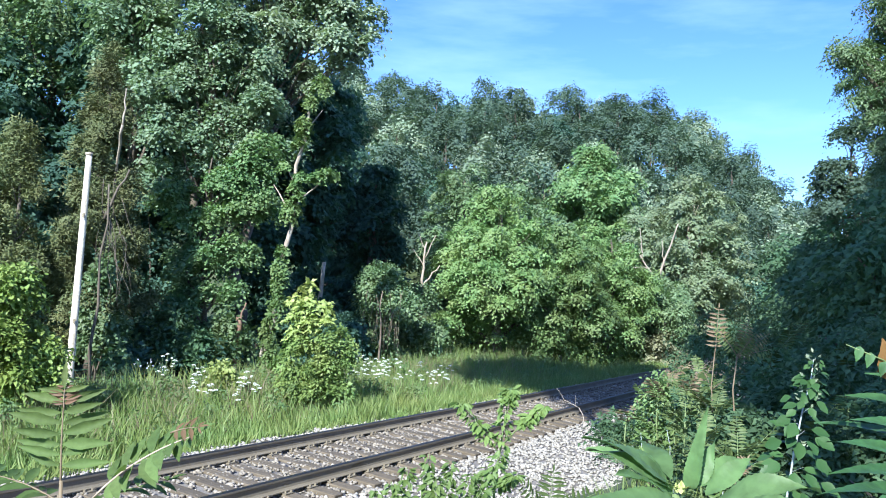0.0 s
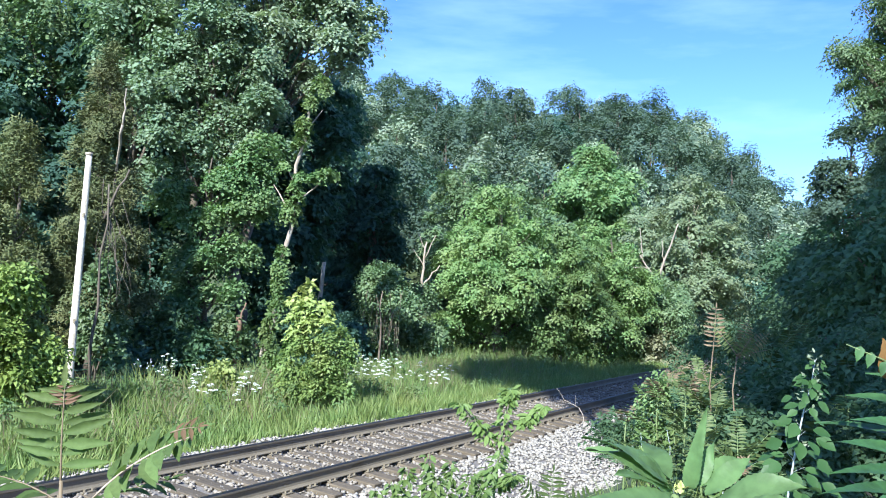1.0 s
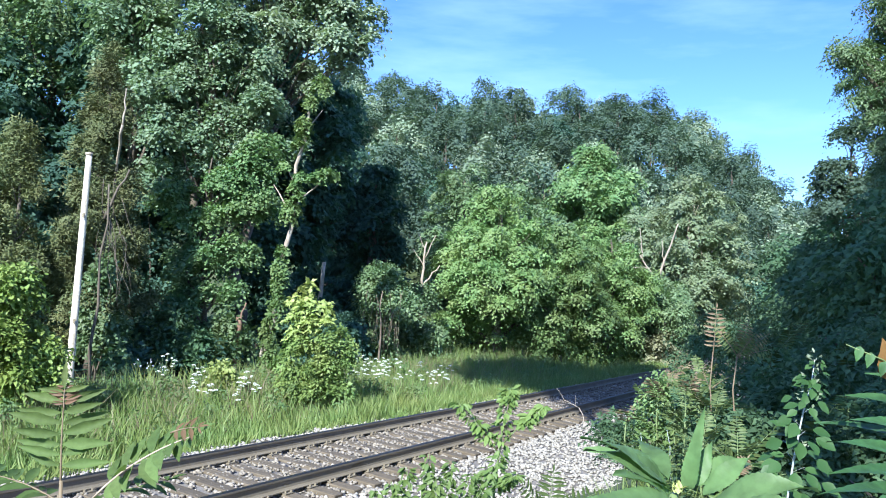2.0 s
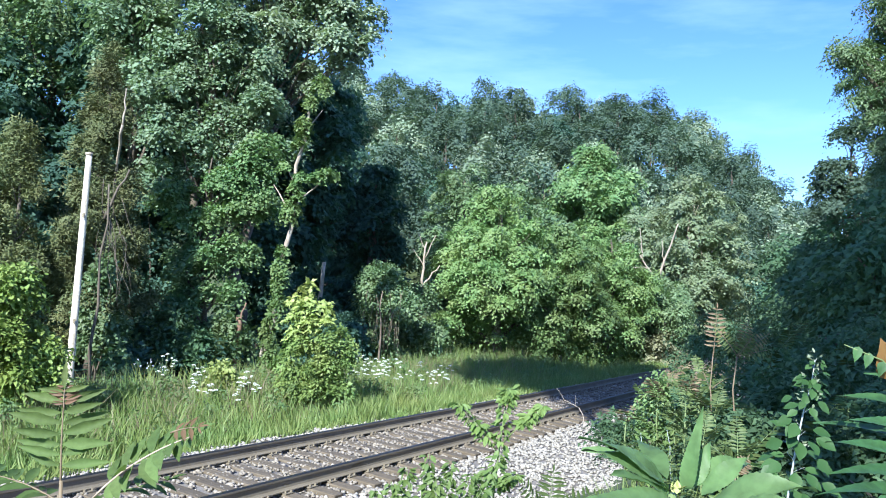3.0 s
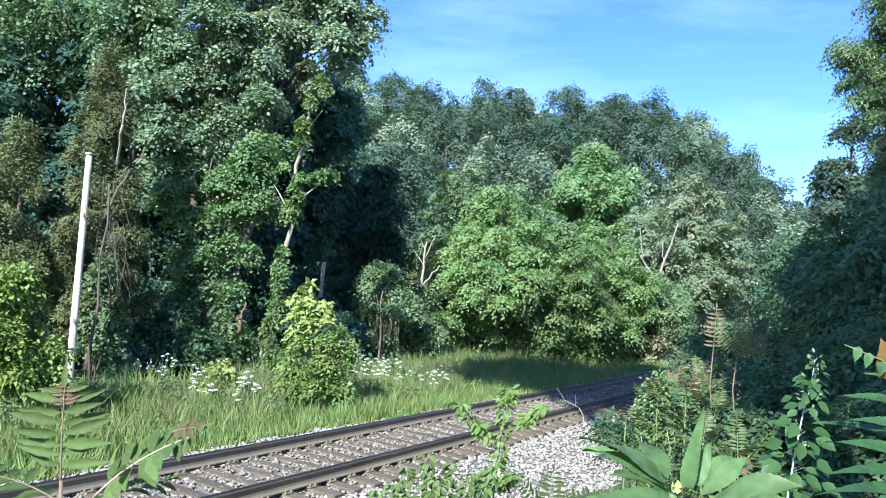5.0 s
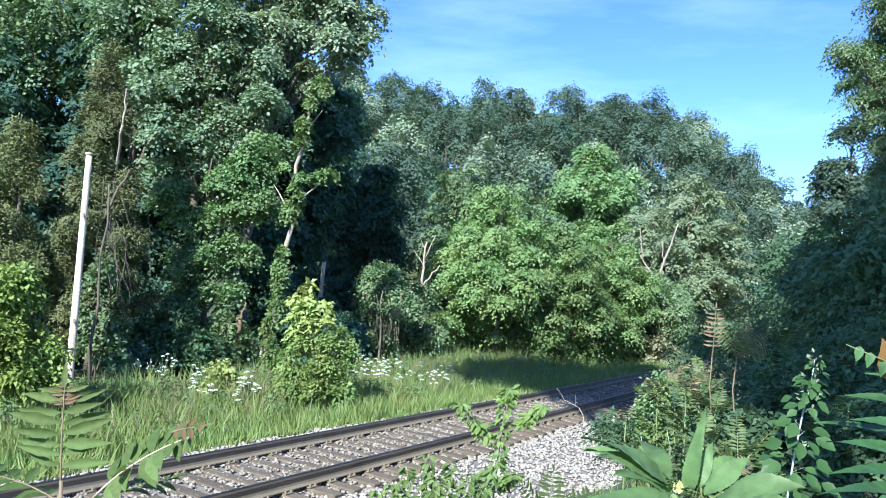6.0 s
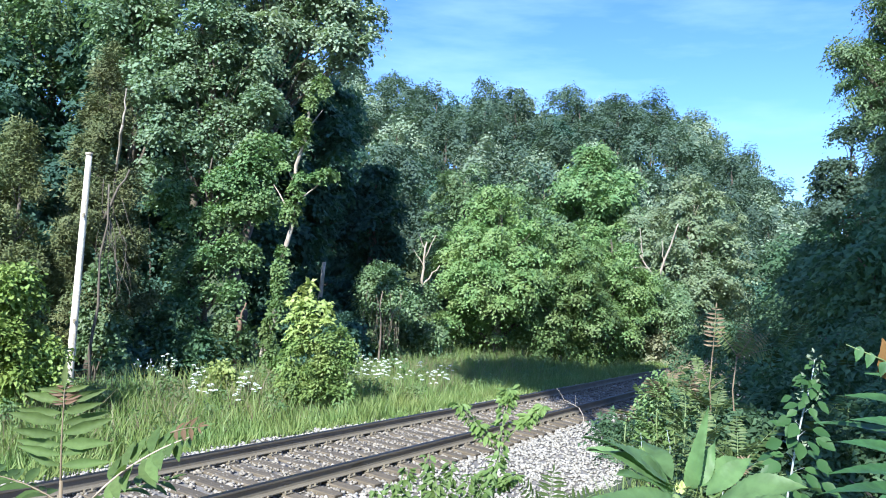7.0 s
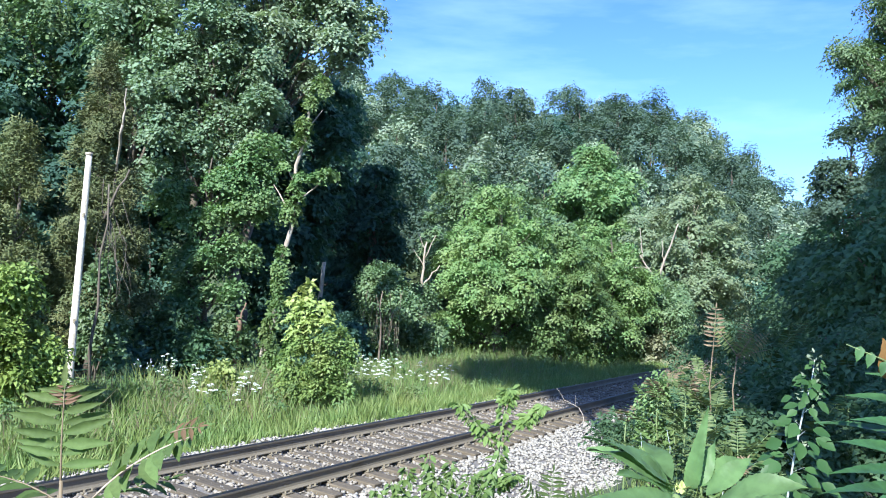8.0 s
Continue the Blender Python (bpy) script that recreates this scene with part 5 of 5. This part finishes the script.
def bramble_cane():
    """A raspberry-like cane with a whitish bloom."""
    x, y = 1.28, 3.0
    g = gz(x, y)
    ob = thing("bramble_cane", (x, y, g), "silvery bramble cane with green oval leaves", "bramble")
    rng = np.random.default_rng(200)
    line = [(-0.02, 0, -0.05), (0.0, 0, 1.75 - g), (0.03, 0, 1.96 - g), (0.055, 0, 2.10 - g), (0.085, 0, 2.22 - g), (0.095, 0, 2.30 - g)]
    tb = Tubes()
    tb.add(line, 0.0050, 0.0018, 7)
    for i in range(15):
        z = 1.68 + 0.042 * i - g
        k = np.interp(z, [p[2] for p in line], [p[0] for p in line])
        reach = 0.055 - 0.0025 * i
        tb.add(bent((k, 0, z), (k + reach * math.cos(2.4 * i), reach * math.sin(2.4 * i), z + 0.025), 4, 0.05, rng, 0.01), 0.0009, 0.0005, 5)
    part("cane", tb.mesh("cane"), M_CANE, ob, "whitish bloomed stem")
    n = 115
    z = rng.uniform(1.62, 2.30, n)
    k = np.interp(z - g, [p[2] for p in line], [p[0] for p in line])
    a = rng.uniform(0, 6.28, n)
    spread = np.interp(z, (1.62, 1.95, 2.18, 2.31), (0.17, 0.11, 0.06, 0.02)) * rng.uniform(0.3, 1.0, n)
    pos = np.stack([k + spread * np.cos(a), spread * np.sin(a), z - g], 1)
    nrm = np.stack([0.3 * np.cos(a), -0.6 + 0.3 * np.sin(a), 0.8 + 0 * a], 1) + rng.normal(0, 0.25, (n, 3))
    ax = np.stack([np.cos(a), 0.6 * np.sin(a), -0.35 + 0 * a], 1)
    ln = np.interp(z, (1.62, 2.1, 2.31), (0.074, 0.062, 0.024)) * rng.uniform(0.75, 1.2, n)
    v, f = scatter_leaves(pos, nrm, ax, ln, ln * 0.68, LANCE)
    part("leaves", mesh_from("leaves", v, f), M_BRAMBLE, ob, kind="stuff")
    # young folded leaves with pale undersides round the tip
    n = 80
    z = np.where(rng.random(n) < 0.75, rng.uniform(2.12, 2.33, n), rng.uniform(1.9, 2.12, n))
    k = np.interp(z - g, [p[2] for p in line], [p[0] for p in line])
    a = rng.uniform(0, 6.28, n)
    spread = np.interp(z, (1.9, 2.2, 2.33), (0.055, 0.05, 0.012)) * rng.uniform(0.2, 1.0, n)
    pos = np.stack([k + spread * np.cos(a), spread * np.sin(a), z - g], 1)
    ax = np.stack([np.cos(a), 0.6 * np.sin(a), 0.5 + 0 * a], 1) + rng.normal(0, 0.35, (n, 3))
    ln = rng.uniform(0.010, 0.024, n)
    v, f = scatter_leaves(pos, rng.normal(size=(n, 3)) + np.array((0, -0.8, 0.5)), ax, ln, ln * 0.42, LANCE)
    part("young_leaves", mesh_from("young_leaves", v, f), M_SILVER, ob, "pale silvery young leaves", kind="stuff")
    return ob


def thin_canes():
    """Bare pale canes that arch through the thicket's edge."""
    rng = np.random.default_rng(205)
    for x, y, tip, sprout in ((1.46, 5.0, (1.25, 5.0, 1.72), 0.05), (1.62, 4.7, (1.58, 4.5, 1.50), 0.06), (1.80, 6.1, (1.66, 5.9, 1.62), 0.05)):
        g = gz(x, y)
        ob = thing("thin_cane", (x, y, g), "thin whitish bramble cane with few small leaves", "bramble", "thin canes")
        top = np.array(tip) - (x, y, g)
        line = bent((0, 0, -0.05), top, 7, 0.04, rng, 0.012)
        tb = Tubes()
        tb.add(line, 0.0045, 0.0020, 6)
        part("cane", tb.mesh("cane"), M_CANE, ob)
        n = 26
        t = rng.uniform(0.45, 1.0, n)
        pos = np.array([line[0] * (1 - k) + np.asarray(line[-1]) * k for k in t]) + rng.normal(0, 0.02, (n, 3))
        ax = rng.normal(size=(n, 3)) + np.array((0, 0, -0.2))
        v, f = scatter_leaves(pos, rng.normal(size=(n, 3)) * 0.4 + np.array((0, -0.6, 0.8)), ax, rng.uniform(0.6, 1.2, n) * sprout, rng.uniform(0.3, 0.5, n) * sprout, LANCE)
        part("leaves", mesh_from("leaves", v, f), M_SPRIG, ob, kind="stuff")


def lance_plant():
    """Long narrow leaves that reach in from beside the camera."""
    x, y = 0.985, 1.62
    g = gz(x, y)
    ob = thing("lance_leaved_weed", (x, y, g), "weed with long narrow dark green leaves", "weed")
    rng = np.random.default_rng(210)
    tb = Tubes()
    tb.add(bent((0, 0, -0.1), (0.01, 0, 2.42 - g), 6, 0, rng, 0.004), 0.010, 0.004, 7)
    part("stem", tb.mesh("stem"), M_STEM, ob)
    rows = ((2.13, (0.715, 1.50, 2.165), 0.042), (2.16, (0.735, 1.55, 2.215), 0.036), (2.22, (0.79, 1.60, 2.250), 0.036), (2.09, (0.66, 1.42, 2.145), 0.040), (2.26, (0.84, 1.70, 2.290), 0.034),
            (2.30, (0.89, 1.72, 2.335), 0.026), (2.11, (0.78, 1.46, 2.13), 0.036), (2.17, (0.86, 1.5, 2.20), 0.034), (2.06, (0.74, 1.48, 2.09), 0.04), (2.24, (0.88, 1.56, 2.262), 0.034), (2.20, (0.80, 1.75, 2.225), 0.03))
    for i, (z, b, w) in enumerate(rows):
        a = np.array((0.0, 0, z - g))
        part("leaf", blade_mesh("leaf", a, np.array(b) - (x, y, g), w, (0, -0.55, 1), 0.06, 0.2, 26, 0.06, 0.45, 210 + i), M_LANCE, ob)
    part("leaf", blade_mesh("leaf", np.array((0.84, 1.52, 2.335)) - (x, y, g), np.array((0.807, 1.5, 2.41)) - (x, y, g), 0.05, (-0.3, -1, 0.2), 0.05, 0.2, 12, 0.02, 0.35, 230), M_TURNING, ob, "leaf turning orange red")
    for b in ((0.755, 1.5, 2.375), (0.775, 1.5, 2.365), (0.80, 1.5, 2.35)):
        part("leaflet", blade_mesh("leaflet", np.array(b) + (0.012, 0, 0.018) - (x, y, g), np.array(b) + (0.004, 0, -0.012) - (x, y, g), 0.017, (-0.2, -1, 0.3), 0.05, 0.1, 8, 0.0, 0.3), M_LANCE, ob)
    tb = Tubes()
    tb.add([np.array(p) - (x, y, g) for p in ((0.86, 1.52, 2.33), (0.81, 1.5, 2.37), (0.74, 1.5, 2.395))], 0.002, 0.001, 5)
    part("twig", tb.mesh("twig"), M_STEM, ob)
    return ob


def leafy_sapling(x, y, branches, leaves_per, leaf, mat, seed, label, name="sapling"):
    """A thin sapling with pairs of drooping leaves along its twigs."""
    rng = np.random.default_rng(seed)
    g = gz(x, y)
    ob = thing(name, (x, y, g), label, "sapling")
    pos, ax = [], []
    for line, r, lo in branches:
        pts = [np.array(p) - (x, y, g) for p in line]
        tb = Tubes()
        tb.add(pts, r, r * 0.35, 6)
        part("twig", tb.mesh("twig"), M_STEM, ob)
        for i in range(leaves_per):
            t = (lo + (1 - lo) * rng.random()) * (len(pts) - 1)
            k = min(len(pts) - 2, int(t))
            p = pts[k] + (pts[k + 1] - pts[k]) * (t - k)
            a = rng.uniform(0, 6.28)
            pos.append(p + 0.35 * leaf * np.array((math.cos(a), math.sin(a), 0.1)))
            ax.append((math.cos(a), math.sin(a), rng.uniform(-1.1, -0.1)))
    pos, ax = np.array(pos), np.array(ax)
    nr = np.array((0, -0.35, 0.8)) + rng.normal(0, 0.35, pos.shape) + 0.4 * ax * np.array((1, 1, 0))
    ln = leaf * rng.uniform(0.7, 1.2, len(pos))
    v, f = scatter_leaves(pos, nr, ax, ln, ln * 0.5, LANCE)
    part("leaves", mesh_from("leaves", v, f), mat, ob, kind="stuff")
    return ob


def near_saplings():
    a = leafy_sapling(0.38, 5.0, ((((0.38, 5, 0.7), (0.38, 5, 1.33), (0.41, 5, 1.65), (0.44, 5, 1.93)), 0.010, 0.30), (((0.40, 5, 1.55), (0.28, 5, 1.70), (0.14, 5, 1.84)), 0.005, 0.25),
                                 (((0.41, 5, 1.60), (0.53, 5, 1.74), (0.66, 5, 1.86)), 0.005, 0.5), (((0.43, 5, 1.86), (0.45, 5, 1.94)), 0.004, 0.0), (((0.39, 5, 1.35), (0.50, 4.9, 1.45)), 0.005, 0.1)),
                      120, 0.056, M_SPRIG, 220, "slender green sapling before the track")
    reach = ((0.0, 0.0, 1.60), (-0.12, 0.1, 1.50), (0.14, 0.1, 1.54), (0.24, 0.0, 1.50), (0.05, -0.1, 1.50), (-0.2, 0.0, 1.44), (0.34, 0.1, 1.52), (0.12, -0.2, 1.42), (-0.28, 0.1, 1.36), (0.30, -0.1, 1.44), (-0.08, -0.2, 1.40), (0.40, 0.0, 1.62))
    b = leafy_sapling(-0.02, 4.6, tuple((((-0.02, 4.6, 0.75), (-0.02 + dx * 0.5, 4.6 + 0.5 * dy, 1.15), (-0.02 + dx, 4.6 + dy, z)), 0.006, 0.35) for dx, dy, z in reach),
                      150, 0.050, M_SPRIG, 221, "low leafy sapling at the ballast's edge")
    rng = np.random.default_rng(222)
    c = thing("bank_fern", (0.42, 2.95, gz(0.42, 2.95)), "small drooping fern-like fronds over the gravel", "fern")
    g = gz(0.42, 2.95)
    tb = Tubes()
    tb.add([(0, 0, -0.05), (0.0, 0, 1.70 - g)], 0.006, 0.003, 6)
    part("stem", tb.mesh("stem"), M_STEM, c)
    for w, L in (((-0.8, 0, 0.35), 0.17), ((0.7, 0, 0.5), 0.2), ((0.1, 0.3, 0.7), 0.18), ((-0.4, -0.2, 0.6), 0.17), ((0.9, 0, 0.1), 0.2)):
        add_frond(c, rng, (0, 0, 1.68 - g), w, L, 9, 0.05, M_SUMAC, M_STEM, 0.002, up=(0, -0.6, 1.0), aspect=0.22)
    d = thing("bank_fern", (1.48, 4.0, gz(1.48, 4.0)), "small rusty fern-like frond among the brambles", "fern")
    g = gz(1.48, 4.0)
    tb = Tubes()
    tb.add([(0, 0, -0.05), (-0.02, 0, 1.75 - g)], 0.006, 0.003, 6)
    part("stem", tb.mesh("stem"), M_REDSTEM, d)
    add_frond(d, rng, (-0.02, 0, 1.68 - g), (0.5, 0, 0.75), 0.10, 8, 0.042, M_RED, M_REDSTEM, 0.002, up=(0, -1, 0.3), aspect=0.26)
    add_frond(d, rng, (-0.02, 0, 1.72 - g), (-0.5, -0.3, 0.5), 0.12, 8, 0.05, M_SUMAC, M_REDSTEM, 0.002, up=(0, -1, 0.3), aspect=0.26)
    # weeds beside the ballast shoulder and along the bank
    for i, (x, y, h, r) in enumerate(((-1.75, 2.9, 1.0, 0.35), (-1.3, 3.4, 0.75, 0.45), (-1.9, 3.6, 0.7, 0.45), (-1.40, 2.6, 1.10, 0.20), (-1.62, 3.0, 1.15, 0.22), (-0.2, 3.4, 0.4, 0.4))):
        shrub(x, y, h, r, M_SHADE if i % 2 else M_SUMAC, 240 + i, "low leafy weed clump on the bank", 70, 14, 0.06, 0.07, 6, 3, name="weed_clump", group="bank weeds")
    return a, b


M_BUD = rough_material("pale_yellow_bud", ((0.3, (0.26, 0.32, 0.09)), (0.7, (0.40, 0.42, 0.14))), 60.0, (1, 1, 1), 0.6, 0.2)
M_FEATHER = leaf_material("feathery_leaflets", (0.080, 0.115, 0.040), (0.125, 0.170, 0.060), (0.190, 0.225, 0.090), thin=0.2)
M_OLIVE = leaf_material("olive_rusty_leaflets", (0.105, 0.098, 0.048), (0.160, 0.148, 0.075), (0.215, 0.198, 0.105), thin=0.2)
# M_SUMAC brightened for the left plant, its sunlight held in the colour
M_SUNLIT = leaf_material("sunlit_sumac_leaflets", (0.062, 0.105, 0.032), (0.105, 0.160, 0.052), (0.165, 0.205, 0.080), thin=0.3, sheen=0.15, gloss=0.6, mottle=0.15)
M_SILVER = leaf_material("silvery_young_leaves", (0.12, 0.17, 0.09), (0.23, 0.28, 0.18), (0.42, 0.46, 0.36), thin=0.2)
M_SPRIG = leaf_material("sapling_leaves", (0.085, 0.140, 0.038), (0.130, 0.195, 0.056), (0.190, 0.255, 0.088), thin=0.25)
M_BRAMBLE = leaf_material("bramble_leaves", (0.034, 0.086, 0.028), (0.062, 0.138, 0.044), (0.105, 0.200, 0.068), thin=0.25)
M_LANCE = leaf_material("lance_leaves", (0.030, 0.085, 0.030), (0.055, 0.128, 0.046), (0.095, 0.180, 0.070), gloss=0.45, thin=0.2, mottle=0.25)
M_TURNING = leaf_material("turning_leaf", (0.20, 0.10, 0.04), (0.26, 0.15, 0.05), (0.22, 0.20, 0.06), thin=0.3)

thicket()
SHOOT_A, SHOOT_B = tall_sumacs()
left_sumac()
BROAD = broad_plant()
CANE = bramble_cane()
thin_canes()
LANCE_WEED = lance_plant()
SAPLING, LOW_SAPLING = near_saplings()


# ---- what sways ----
def sway(ob, rows):
    """Rock a plant about its foot: rows of seconds and degrees sideways."""
    x, y, z = ob.location
    walk(ob, [(t, pose(x, y, z, 0, a, 0)) for t, a in rows])


def motions():
    sway(BROAD, ((0.0, 0.17), (0.5, 0.14), (1.0, 0.13), (1.5, -0.06), (2.2, 0.0), (3.0, -0.12), (3.5, -0.22), (4.0, -0.22), (4.5, -0.22), (5.2, 0.0), (6.0, 0.06), (6.5, 0.02), (7.0, 0.22), (7.5, 0.13), (8.0, 0.22)))
    sway(SHOOT_A, ((0.0, 0.7), (0.5, 0.55), (1.0, -0.05), (1.5, 0.2), (2.2, 0.05), (3.0, 0.2), (3.5, -0.1), (4.5, -0.1), (5.2, 0.1), (6.0, -0.1), (7.0, -0.1), (8.0, -0.1)))
    sway(SHOOT_B, ((0.0, 0.1), (1.0, 0.0), (1.5, 0.1), (3.0, 0.08), (3.5, 0.0), (4.5, 0.0), (6.0, 0.0), (8.0, 0.0)))
    sway(CANE, ((0.0, -0.22), (0.5, -0.05), (1.0, 0.0), (1.5, -0.05), (3.0, 0.0), (4.5, 0.0), (6.0, -0.07), (8.0, -0.05)))
    sway(LANCE_WEED, ((0.0, 0.12), (0.5, 0.16), (1.0, 0.16), (1.5, 0.16), (3.0, 0.0), (4.5, -0.03), (6.0, 0.12), (6.5, -0.03), (7.0, 0.12), (8.0, 0.16)))
    sway(SAPLING, ((0.0, 0.3), (0.5, 0.3), (1.0, 0.2), (1.5, 0.2), (3.0, -0.1), (4.5, -0.1), (6.0, -0.1), (8.0, -0.1)))


motions()
